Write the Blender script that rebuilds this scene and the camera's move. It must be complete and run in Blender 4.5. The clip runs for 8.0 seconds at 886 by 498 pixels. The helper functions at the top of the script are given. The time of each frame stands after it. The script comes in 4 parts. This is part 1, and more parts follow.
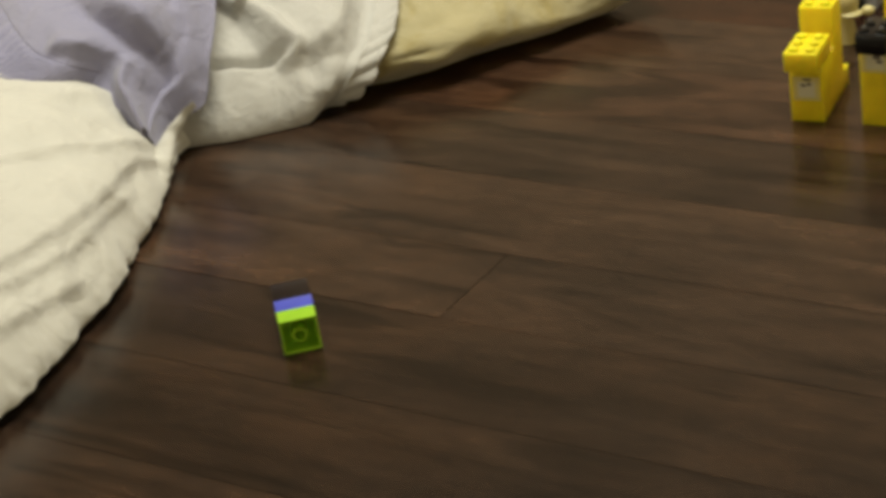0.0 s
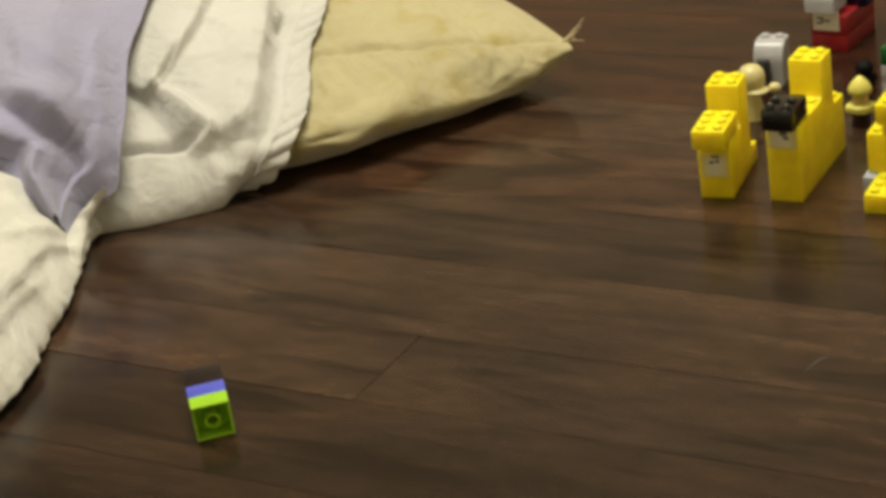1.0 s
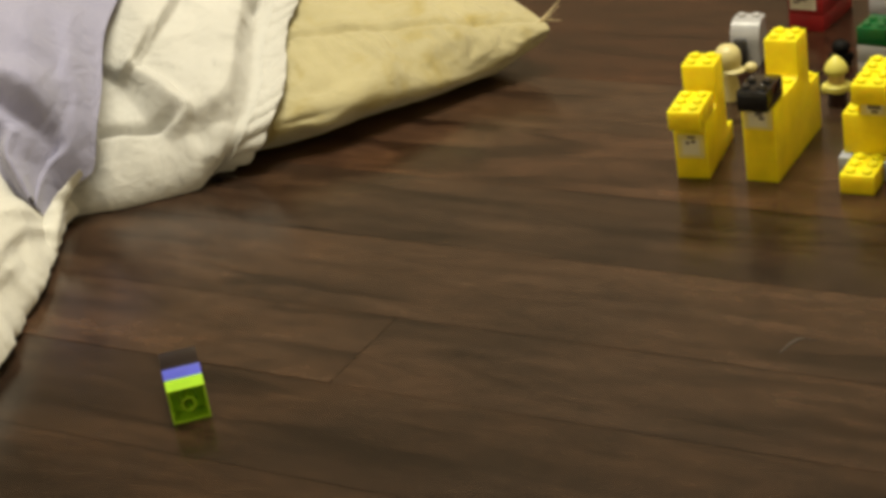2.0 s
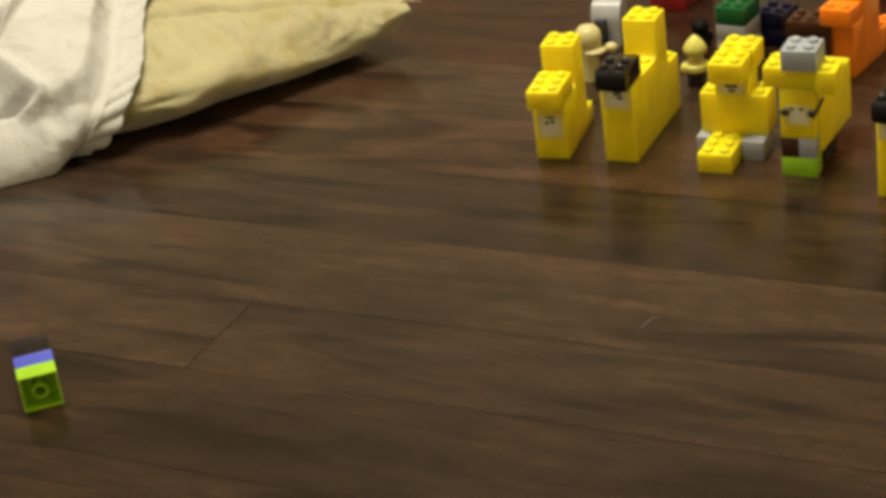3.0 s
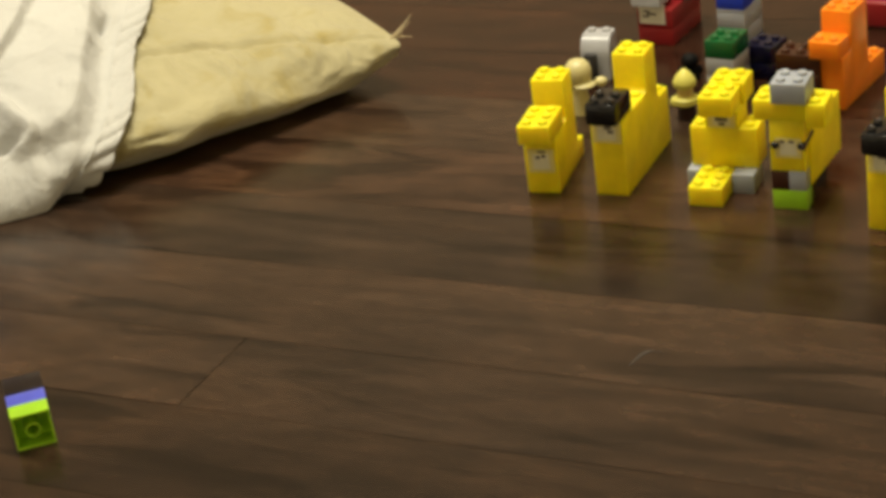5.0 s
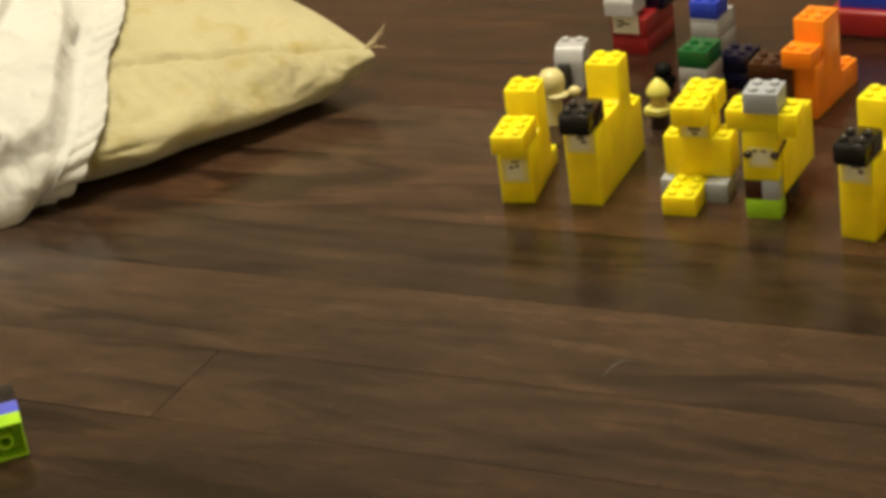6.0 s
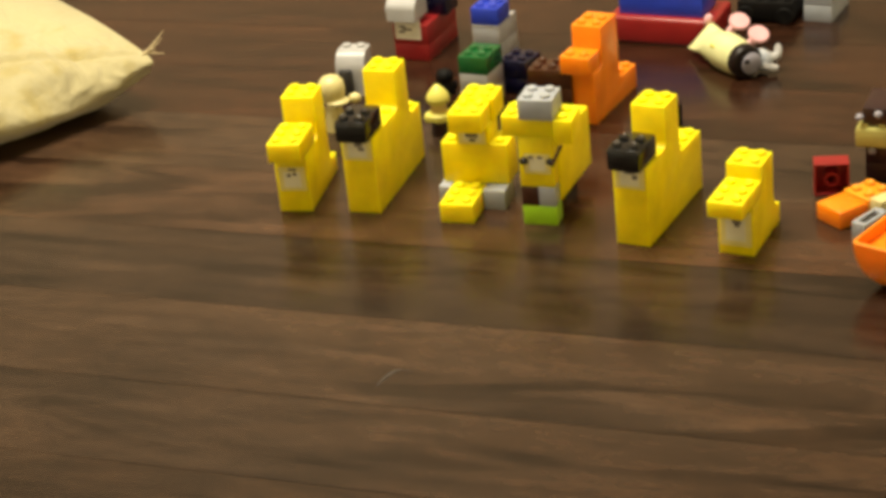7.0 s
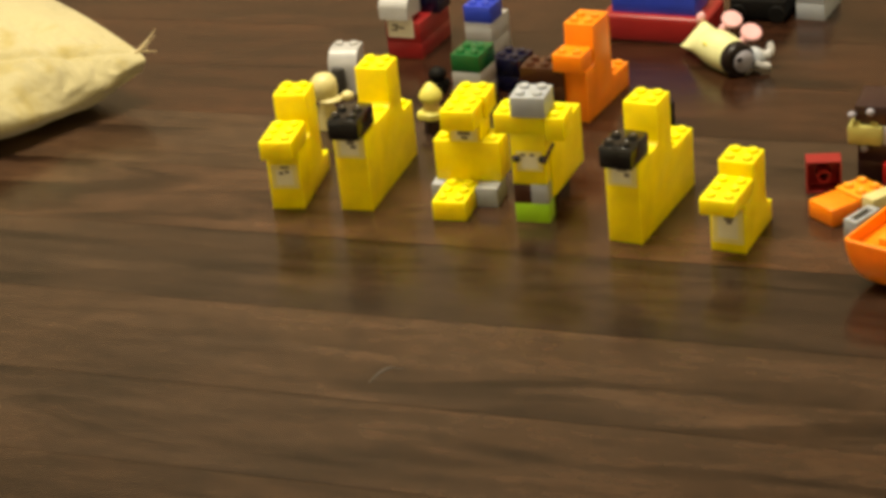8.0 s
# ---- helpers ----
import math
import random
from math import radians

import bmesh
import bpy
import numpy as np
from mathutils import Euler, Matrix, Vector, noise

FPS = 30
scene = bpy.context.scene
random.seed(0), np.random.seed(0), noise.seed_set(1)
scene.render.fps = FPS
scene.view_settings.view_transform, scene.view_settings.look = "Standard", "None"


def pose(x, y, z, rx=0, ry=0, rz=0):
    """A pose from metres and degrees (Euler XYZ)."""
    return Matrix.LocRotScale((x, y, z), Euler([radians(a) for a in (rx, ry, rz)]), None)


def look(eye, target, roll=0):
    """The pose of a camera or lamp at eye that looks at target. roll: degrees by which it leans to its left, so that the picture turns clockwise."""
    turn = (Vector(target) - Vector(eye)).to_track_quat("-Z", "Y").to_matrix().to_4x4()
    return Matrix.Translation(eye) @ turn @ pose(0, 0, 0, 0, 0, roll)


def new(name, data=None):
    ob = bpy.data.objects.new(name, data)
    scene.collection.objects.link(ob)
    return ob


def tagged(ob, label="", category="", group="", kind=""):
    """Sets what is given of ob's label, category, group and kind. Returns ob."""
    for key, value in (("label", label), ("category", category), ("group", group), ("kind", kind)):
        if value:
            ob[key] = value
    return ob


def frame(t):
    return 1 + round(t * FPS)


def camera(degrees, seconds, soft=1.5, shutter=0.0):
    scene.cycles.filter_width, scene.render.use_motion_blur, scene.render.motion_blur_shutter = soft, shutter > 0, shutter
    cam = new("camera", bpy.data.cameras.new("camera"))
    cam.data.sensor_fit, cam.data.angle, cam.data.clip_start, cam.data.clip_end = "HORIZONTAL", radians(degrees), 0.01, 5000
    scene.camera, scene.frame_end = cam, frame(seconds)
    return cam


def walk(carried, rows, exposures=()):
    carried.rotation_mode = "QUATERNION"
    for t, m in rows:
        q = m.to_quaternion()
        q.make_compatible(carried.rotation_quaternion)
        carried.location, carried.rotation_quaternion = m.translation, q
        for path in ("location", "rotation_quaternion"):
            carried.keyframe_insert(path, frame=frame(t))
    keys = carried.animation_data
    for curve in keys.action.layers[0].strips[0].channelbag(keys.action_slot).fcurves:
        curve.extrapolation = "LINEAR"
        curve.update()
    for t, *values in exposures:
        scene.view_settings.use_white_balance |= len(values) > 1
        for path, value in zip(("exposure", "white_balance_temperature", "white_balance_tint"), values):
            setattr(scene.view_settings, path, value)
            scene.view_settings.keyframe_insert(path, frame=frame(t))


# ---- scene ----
cam = camera(25.0, 8.0, soft=3.9, shutter=0.3)
PATH = [
    (0.0, (-0.0751, -0.0328, 0.8173), (-0.4389, 1.4349, 0.0404), -9.15),
    (0.3, (-0.0686, -0.0279, 0.8095), (-0.3761, 1.4526, 0.0326), -8.28),
    (0.5, (-0.0666, -0.0292, 0.8114), (-0.3416, 1.4589, 0.0367), -8.05),
    (0.7, (-0.0640, -0.0305, 0.8081), (-0.3476, 1.4677, 0.0565), -8.48),
    (1.0, (-0.0629, -0.0314, 0.8179), (-0.3612, 1.4767, 0.0920), -8.94),
    (1.2, (-0.0600, -0.0305, 0.8196), (-0.3577, 1.4786, 0.0956), -9.09),
    (2.3, (-0.0557, -0.0267, 0.8224), (-0.3294, 1.4729, 0.0699), -8.73),
    (2.5, (-0.0557, -0.0246, 0.8169), (-0.3115, 1.4796, 0.0672), -8.53),
    (3.0, (-0.0359, -0.0152, 0.8102), (-0.2251, 1.4884, 0.0397), -7.92),
    (3.5, (-0.0368, -0.0164, 0.8156), (-0.2288, 1.4931, 0.0575), -8.22),
    (4.0, (-0.0409, -0.0174, 0.8187), (-0.2315, 1.4971, 0.0704), -7.94),
    (4.5, (-0.0378, -0.0153, 0.8168), (-0.2243, 1.4956, 0.0602), -7.91),
    (4.7, (-0.0381, -0.0161, 0.8120), (-0.2221, 1.4968, 0.0589), -8.06),
    (5.8, (-0.0304, -0.0160, 0.8117), (-0.1958, 1.5076, 0.0760), -8.04),
    (6.0, (-0.0322, -0.0144, 0.8132), (-0.1924, 1.5066, 0.0709), -8.04),
    (6.5, (-0.0323, -0.0159, 0.8169), (-0.1681, 1.5058, 0.0712), -7.69),
    (6.7, (-0.0147, -0.0133, 0.8043), (-0.1169, 1.5126, 0.0620), -7.30),
    (7.0, (0.0026, 0.0051, 0.8040), (-0.0020, 1.5277, 0.0477), -6.10),
    (7.5, (0.0060, 0.0054, 0.7989), (-0.0047, 1.5223, 0.0314), -6.19),
    (7.9, (0.0000, 0.0000, 0.8004), (0.0000, 1.5233, 0.0457), -6.17),
    (8.0, (0.0045, 0.0039, 0.8014), (0.0044, 1.5264, 0.0451), -6.03),
]
LIGHTNESS = [(0.0, -0.17, 6100, 10), (1.0, 0.0, 6300, 10), (3.5, 0.1, 6480, 10), (6.5, 0.27, 6680, 10), (7.0, 0.63, 6870, 10), (7.5, 0.66, 6930, 10), (8.0, 0.53, 7040, 10)]
walk(cam, [(t, look(eye, aim, roll)) for t, eye, aim, roll in PATH], LIGHTNESS)

# ---- light: one ceiling lamp in a closed evening room ----
world = bpy.data.worlds.new("room_dark")
world.use_nodes = True
world.node_tree.nodes["Background"].inputs[0].default_value = (0.02, 0.018, 0.015, 1)
scene.world = world


def ceiling_lamp(x, y, z, size, watts):
    data = bpy.data.lights.new("ceiling_lamp_light", "AREA")
    data.shape, data.size, data.energy, data.color = "DISK", size, watts, (1.0, 0.93, 0.72)
    lamp = new("ceiling_lamp_light", data)
    lamp.matrix_world = pose(x, y, z)
    return lamp


LAMP_AT = (-0.35, 1.84)
ceiling_lamp(*LAMP_AT, 2.33, 1.2, 72)

# ---- materials ----


def nodes_of(name):
    m = bpy.data.materials.new(name)
    m.use_nodes = True
    t = m.node_tree
    return m, t, t.nodes["Principled BSDF"]


def link(t, a, b):
    t.links.new(a, b)


def noise_node(t, scale, detail=4, rough=0.55, coords=None):
    n = t.nodes.new("ShaderNodeTexNoise")
    n.inputs["Scale"].default_value, n.inputs["Detail"].default_value, n.inputs["Roughness"].default_value = scale, detail, rough
    if coords is not None:
        link(t, coords, n.inputs["Vector"])
    return n


def ramp_node(t, fac, stops):
    r = t.nodes.new("ShaderNodeValToRGB")
    while len(r.color_ramp.elements) < len(stops):
        r.color_ramp.elements.new(0.5)
    for e, (p, c) in zip(r.color_ramp.elements, stops):
        e.position, e.color = p, (*c, 1)
    link(t, fac, r.inputs[0])
    return r


def bump_node(t, bsdf, height, strength, distance):
    b = t.nodes.new("ShaderNodeBump")
    b.inputs["Strength"].default_value, b.inputs["Distance"].default_value = strength, distance
    link(t, height, b.inputs["Height"])
    link(t, b.outputs[0], bsdf.inputs["Normal"])


def obj_coords(t):
    return t.nodes.new("ShaderNodeTexCoord").outputs["Object"]


def plastic(name, rgb, rough=0.3, glow=0.0, shine=0.5):
    """Moulded plastic with faint scuffs and handling marks."""
    m, t, b = nodes_of(name)
    co = obj_coords(t)
    big, small = noise_node(t, 35, 3, 0.5, co), noise_node(t, 900, 3, 0.6, co)
    lo = tuple(c * 0.88 for c in rgb)
    hi = tuple(min(1, c * 1.05) for c in rgb)
    link(t, ramp_node(t, big.outputs["Fac"], [(0.35, lo), (0.65, hi)]).outputs[0], b.inputs["Base Color"])
    r = t.nodes.new("ShaderNodeMapRange")
    r.inputs["To Min"].default_value, r.inputs["To Max"].default_value = rough * 0.75, rough * 1.35
    link(t, small.outputs["Fac"], r.inputs["Value"])
    link(t, r.outputs[0], b.inputs["Roughness"])
    bump_node(t, b, small.outputs["Fac"], 0.08, 0.0006)
    b.inputs["IOR"].default_value = 1.52
    b.inputs["Specular IOR Level"].default_value = shine
    if glow:
        b.inputs["Subsurface Weight"].default_value = glow
        b.inputs["Subsurface Radius"].default_value = (0.009, 0.007, 0.004)
        b.inputs["Subsurface Scale"].default_value = 1.0
    return m


YELLOW = plastic("yellow_plastic", (0.9, 0.725, 0.01), 0.42, 0.85, 0.3)
BLACK = plastic("black_plastic", (0.006, 0.006, 0.007), 0.16)
GREY = plastic("grey_plastic", (0.36, 0.385, 0.44), 0.38, 0.3)
PALE = plastic("pale_grey_plastic", (0.43, 0.43, 0.45), 0.22)
DARKGREY = plastic("dark_grey_plastic", (0.03, 0.028, 0.028), 0.4)
LIME = plastic("lime_plastic", (0.33, 0.62, 0.02), 0.3, 0.4)
BLUE = plastic("blue_plastic", (0.02, 0.05, 0.52), 0.3)
VIOLETBLUE = plastic("violet_blue_plastic", (0.08, 0.1, 0.6), 0.3)
NAVY = plastic("navy_plastic", (0.002, 0.0025, 0.022), 0.24)
GREEN = plastic("green_plastic", (0.003, 0.1, 0.025), 0.25)
RED = plastic("red_plastic", (0.36, 0.008, 0.008), 0.3, 0.25)
DARKRED = plastic("dark_red_plastic", (0.27, 0.012, 0.014), 0.35)
ORANGE = plastic("orange_plastic", (0.95, 0.25, 0.008), 0.34, 0.5)
LIGHTORANGE = plastic("light_orange_plastic", (0.92, 0.33, 0.02), 0.3)
BROWN = plastic("brown_plastic", (0.05, 0.016, 0.008), 0.22)
MAROON = plastic("maroon_plastic", (0.022, 0.006, 0.008), 0.35)
MILKY = plastic("milky_white_plastic", (0.38, 0.385, 0.41), 0.34, 0.4)
WHITE = plastic("white_print", (0.8, 0.77, 0.66), 0.4)
CHALK = plastic("chalk_print", (0.72, 0.68, 0.5), 0.45)
PRINT = plastic("pale_print", (0.76, 0.66, 0.24), 0.4)
CREAM = plastic("cream_plastic", (0.62, 0.55, 0.26), 0.4)
SKIN = plastic("pale_yellow_plastic", (0.7, 0.52, 0.2), 0.4)
LEMON = plastic("lemon_plastic", (0.72, 0.67, 0.14), 0.4)
DUSK = plastic("dusk_black_plastic", (0.013, 0.008, 0.0075), 0.35, shine=0.2)
OLIVE = plastic("olive_yellow_plastic", (0.4, 0.37, 0.11), 0.35)
FELT = plastic("pale_lemon_vinyl", (0.68, 0.69, 0.36), 0.42)
SOOT = plastic("matt_black_plastic", (0.005, 0.0045, 0.0045), 0.6, shine=0.12)
PINK = plastic("pink_plastic", (0.76, 0.41, 0.46), 0.5)
SLATE = plastic("slate_plastic", (0.25, 0.24, 0.3), 0.45)
INK = plastic("dark_print", (0.15, 0.125, 0.1), 0.4)


def cloth(name, rgb, weave=1500, stain=0.9, fuzz=0.3, mark=None):
    m, t, b = nodes_of(name)
    co = obj_coords(t)
    big, mid = noise_node(t, 9, 4, 0.55, co), noise_node(t, 60, 3, 0.5, co)
    c = ramp_node(t, big.outputs["Fac"], [(0.3, tuple(v * stain for v in rgb)), (0.7, rgb)])
    tone = c.outputs[0]
    if mark:
        spots = noise_node(t, 17, 5, 0.65, co)
        spots.inputs["Distortion"].default_value = 0.8
        over = t.nodes.new("ShaderNodeMix")
        over.data_type = "RGBA"
        link(t, ramp_node(t, spots.outputs["Fac"], [(0.5, (0, 0, 0)), (0.72, (1, 1, 1))]).outputs[0], over.inputs[0])
        link(t, tone, over.inputs[6])
        over.inputs[7].default_value = (*mark, 1)
        tone = over.outputs[2]
    link(t, tone, b.inputs["Base Color"])
    fine = noise_node(t, weave, 2, 0.5, co)
    mix = t.nodes.new("ShaderNodeMath")
    mix.operation = "MULTIPLY_ADD"
    mix.inputs[1].default_value = 0.25
    link(t, fine.outputs["Fac"], mix.inputs[0])
    link(t, mid.outputs["Fac"], mix.inputs[2])
    broad = noise_node(t, 21, 3, 0.5, co)
    broad.inputs["Distortion"].default_value = 1.6
    total = t.nodes.new("ShaderNodeMath")
    total.operation = "MULTIPLY_ADD"
    total.inputs[1].default_value = 2.2
    link(t, broad.outputs["Fac"], total.inputs[0])
    link(t, mix.outputs[0], total.inputs[2])
    bump_node(t, b, total.outputs[0], 0.45, 0.005)
    b.inputs["Roughness"].default_value = 0.85
    b.inputs["Specular IOR Level"].default_value = 0.25
    b.inputs["Sheen Weight"].default_value = fuzz
    b.inputs["Sheen Roughness"].default_value = 0.5
    return m


PILLOW = cloth("yellow_cotton", (0.46, 0.408, 0.235), stain=0.86, mark=(0.37, 0.3, 0.11))
CASE = cloth("white_cotton", (0.575, 0.565, 0.535))
QUILT = cloth("cream_cotton", (0.68, 0.665, 0.61))
LAVENDER = cloth("lavender_cotton", (0.325, 0.32, 0.46))
THREAD = cloth("thread", (0.6, 0.5, 0.3))


def wood(name, dark, mid, light):
    """Dark hand-scraped laminate plank: soft streaks and sparse dark veins along x, a cloudy tint, satin varnish."""
    m, t, b = nodes_of(name)
    tc = t.nodes.new("ShaderNodeTexCoord")
    info = t.nodes.new("ShaderNodeObjectInfo")
    shift = t.nodes.new("ShaderNodeVectorMath")
    shift.operation = "MULTIPLY_ADD"
    shift.inputs[1].default_value = (7.3, 3.1, 5.7)
    link(t, info.outputs["Random"], shift.inputs[0])
    link(t, tc.outputs["Object"], shift.inputs[2])

    def stretched(along):
        n = t.nodes.new("ShaderNodeMapping")
        n.inputs["Scale"].default_value = (along, 1.0, 1.0)
        link(t, shift.outputs[0], n.inputs["Vector"])
        return n.outputs[0]

    def tint(under, fac, stops):
        n = t.nodes.new("ShaderNodeMix")
        n.data_type, n.blend_type = "RGBA", "MULTIPLY"
        n.inputs[0].default_value = 1.0
        link(t, under, n.inputs[6])
        link(t, ramp_node(t, fac, stops).outputs[0], n.inputs[7])
        return n.outputs[2]

    streak = noise_node(t, 26, 5, 0.55, stretched(0.17))
    streak.inputs["Distortion"].default_value = 1.3
    cloud = noise_node(t, 7.5, 3, 0.5, stretched(0.5))
    cloud.inputs["Distortion"].default_value = 0.6
    vein = noise_node(t, 15, 4, 0.6, stretched(0.14))
    vein.inputs["Distortion"].default_value = 1.1
    fine = noise_node(t, 150, 4, 0.65, stretched(0.25))
    blotch = noise_node(t, 52, 5, 0.65, stretched(0.6))
    c = ramp_node(t, streak.outputs["Fac"], [(0.22, dark), (0.5, mid), (0.8, light)]).outputs[0]
    c = tint(c, cloud.outputs["Fac"], [(0.34, (0.6, 0.61, 0.65)), (0.5, (0.96, 0.95, 0.95)), (0.66, (1.3, 1.21, 1.1))])
    c = tint(c, vein.outputs["Fac"], [(0.35, (0.38, 0.36, 0.36)), (0.45, (0.98, 0.98, 0.98)), (0.9, (1.06, 1.05, 1.03))])
    c = tint(c, blotch.outputs["Fac"], [(0.34, (0.8, 0.81, 0.84)), (0.5, (1.0, 0.99, 0.98)), (0.66, (1.18, 1.14, 1.1))])
    c = tint(c, fine.outputs["Fac"], [(0.32, (0.84, 0.84, 0.85)), (0.68, (1.14, 1.14, 1.13))])
    link(t, c, b.inputs["Base Color"])
    smear = noise_node(t, 14, 4, 0.6, tc.outputs["Object"])
    r = t.nodes.new("ShaderNodeMapRange")
    r.inputs["To Min"].default_value, r.inputs["To Max"].default_value = 0.16, 0.28
    link(t, smear.outputs["Fac"], r.inputs["Value"])
    link(t, r.outputs[0], b.inputs["Roughness"])
    b.inputs["Specular IOR Level"].default_value = 0.4
    scrape = t.nodes.new("ShaderNodeMath")
    scrape.operation = "MULTIPLY_ADD"
    scrape.inputs[1].default_value = 0.6
    link(t, vein.outputs["Fac"], scrape.inputs[0])
    link(t, streak.outputs["Fac"], scrape.inputs[2])
    bump_node(t, b, scrape.outputs[0], 0.12, 0.002)
    return m


WOODS = {
    "warm": wood("warm_brown_wood", (0.0249, 0.0123, 0.0072), (0.0569, 0.0287, 0.0165), (0.0803, 0.0428, 0.0251)),
    "red": wood("red_brown_wood", (0.0185, 0.0094, 0.0059), (0.0432, 0.0224, 0.0137), (0.0629, 0.0343, 0.0211)),
    "mid": wood("brown_wood", (0.0184, 0.0104, 0.0068), (0.0427, 0.0244, 0.0152), (0.0645, 0.0384, 0.0244)),
    # back rows: redder planks, also darkened to stand for dim far light
    "dark": wood("dimmed_red_wood", (0.0143, 0.0054, 0.0028), (0.0330, 0.0127, 0.0064), (0.0487, 0.0199, 0.0103)),
    # near rows: deeper plank tone plus the quilt's soft shade, put into the colour
    "deep_shaded": wood("deep_shaded_wood", (0.0093, 0.0053, 0.0035), (0.0224, 0.0127, 0.0081), (0.0387, 0.0226, 0.0140)),
    "grey": wood("grey_brown_wood", (0.0134, 0.0077, 0.0053), (0.0323, 0.0188, 0.0122), (0.0560, 0.0333, 0.0210)),
}


def paint(name, rgb):
    m, t, b = nodes_of(name)
    co = obj_coords(t)
    n = noise_node(t, 3, 4, 0.5, co)
    link(t, ramp_node(t, n.outputs["Fac"], [(0.3, tuple(c * 0.93 for c in rgb)), (0.7, rgb)]).outputs[0], b.inputs["Base Color"])
    bump_node(t, b, noise_node(t, 250, 3, 0.5, co).outputs["Fac"], 0.15, 0.002)
    b.inputs["Roughness"].default_value = 0.7
    return m


# paint of unseen walls, kept pale to bounce light onto the toy fronts
WALL = paint("wall_paint", (0.86, 0.79, 0.63))
CEIL = paint("ceiling_paint", (0.78, 0.76, 0.72))

# ---- building helpers ----


def mesh_of(name, bm, material, smooth=False, angle=0.6):
    me = bpy.data.meshes.new(name)
    bmesh.ops.recalc_face_normals(bm, faces=bm.faces)
    for f in bm.faces:
        f.smooth = smooth
    if smooth:
        for e in bm.edges:
            if len(e.link_faces) == 2 and e.calc_face_angle(0) > angle:
                e.smooth = False
    bm.to_mesh(me)
    bm.free()
    me.materials.append(material)
    return me


def part(name, bm, material, parent, label="", smooth=True, at=None):
    ob = new(name, mesh_of(name, bm, material, smooth) if isinstance(bm, bmesh.types.BMesh) else bm)
    ob.parent = parent
    if at is not None:
        ob.matrix_basis = at
    return tagged(ob, label) if label else ob


def thing(name, label, category, m, group=""):
    ob = new(name)
    ob.empty_display_size = 0.02
    ob.matrix_basis = m
    return tagged(ob, label, category, group)


def add_box(bm, x0, x1, y0, y1, z0, z1, bevel=0.0, seg=2):
    made = bmesh.ops.create_cube(bm, size=1.0)["verts"]
    for v in made:
        v.co = Vector((x0 + (v.co.x + 0.5) * (x1 - x0), y0 + (v.co.y + 0.5) * (y1 - y0), z0 + (v.co.z + 0.5) * (z1 - z0)))
    if bevel:
        edges = list({e for v in made for e in v.link_edges})
        bmesh.ops.bevel(bm, geom=edges, offset=bevel, segments=seg, profile=0.5, affect="EDGES")


def add_lathe(bm, rings, m=Matrix(), seg=16):
    """A turned shape from (radius, height) rings, closed at both ends."""
    loops = []
    for r, z in rings:
        loops.append([bm.verts.new(m @ Vector((r * math.cos(2 * math.pi * i / seg), r * math.sin(2 * math.pi * i / seg), z))) for i in range(seg)])
    for a, b in zip(loops, loops[1:]):
        for i in range(seg):
            bm.faces.new((a[i], a[(i + 1) % seg], b[(i + 1) % seg], b[i]))
    bm.faces.new(loops[0][::-1])
    bm.faces.new(loops[-1])


def add_blob(bm, centre, radii, turn=(0, 0, 0), u=20, v=12):
    m = Matrix.Translation(centre) @ pose(0, 0, 0, *turn) @ Matrix.Diagonal((*radii, 1))
    bmesh.ops.create_uvsphere(bm, u_segments=u, v_segments=v, radius=1.0, matrix=m)


S, H = 0.016, 0.0192
STUD = [(0.0048, -0.0008), (0.0047, 0.0024), (0.0043, 0.0031), (0.0036, 0.0033), (0.003, 0.0031), (0.0026, 0.0028)]
BRICKS = {}


def brick_mesh(nx, ny, nz, material, bevel=0.0003, studs=True):
    """A toy brick of nx by ny studs and nz courses, with hollow studs; its corner lies at the origin."""
    key = (nx, ny, nz, material.name, bevel, studs)
    if key not in BRICKS:
        bm = bmesh.new()
        g = 0.00001
        add_box(bm, g, nx * S - g, g, ny * S - g, g, nz * H - g, bevel)
        if studs:
            for i in range(int(nx)):
                for j in range(int(ny)):
                    add_lathe(bm, STUD, Matrix.Translation(((i + 0.5) * S, (j + 0.5) * S, nz * H)), 14)
        BRICKS[key] = mesh_of("brick", bm, material, True)
    return BRICKS[key]


def brick(owner, x, y, z, nx, ny, nz, material, label="", turn=0.0, bevel=0.0003, studs=True):
    """Places a brick in stud and course units within its owner."""
    return part("brick", brick_mesh(nx, ny, nz, material, bevel, studs), material, owner, label, at=pose(x * S, y * S, z * H, 0, 0, turn))


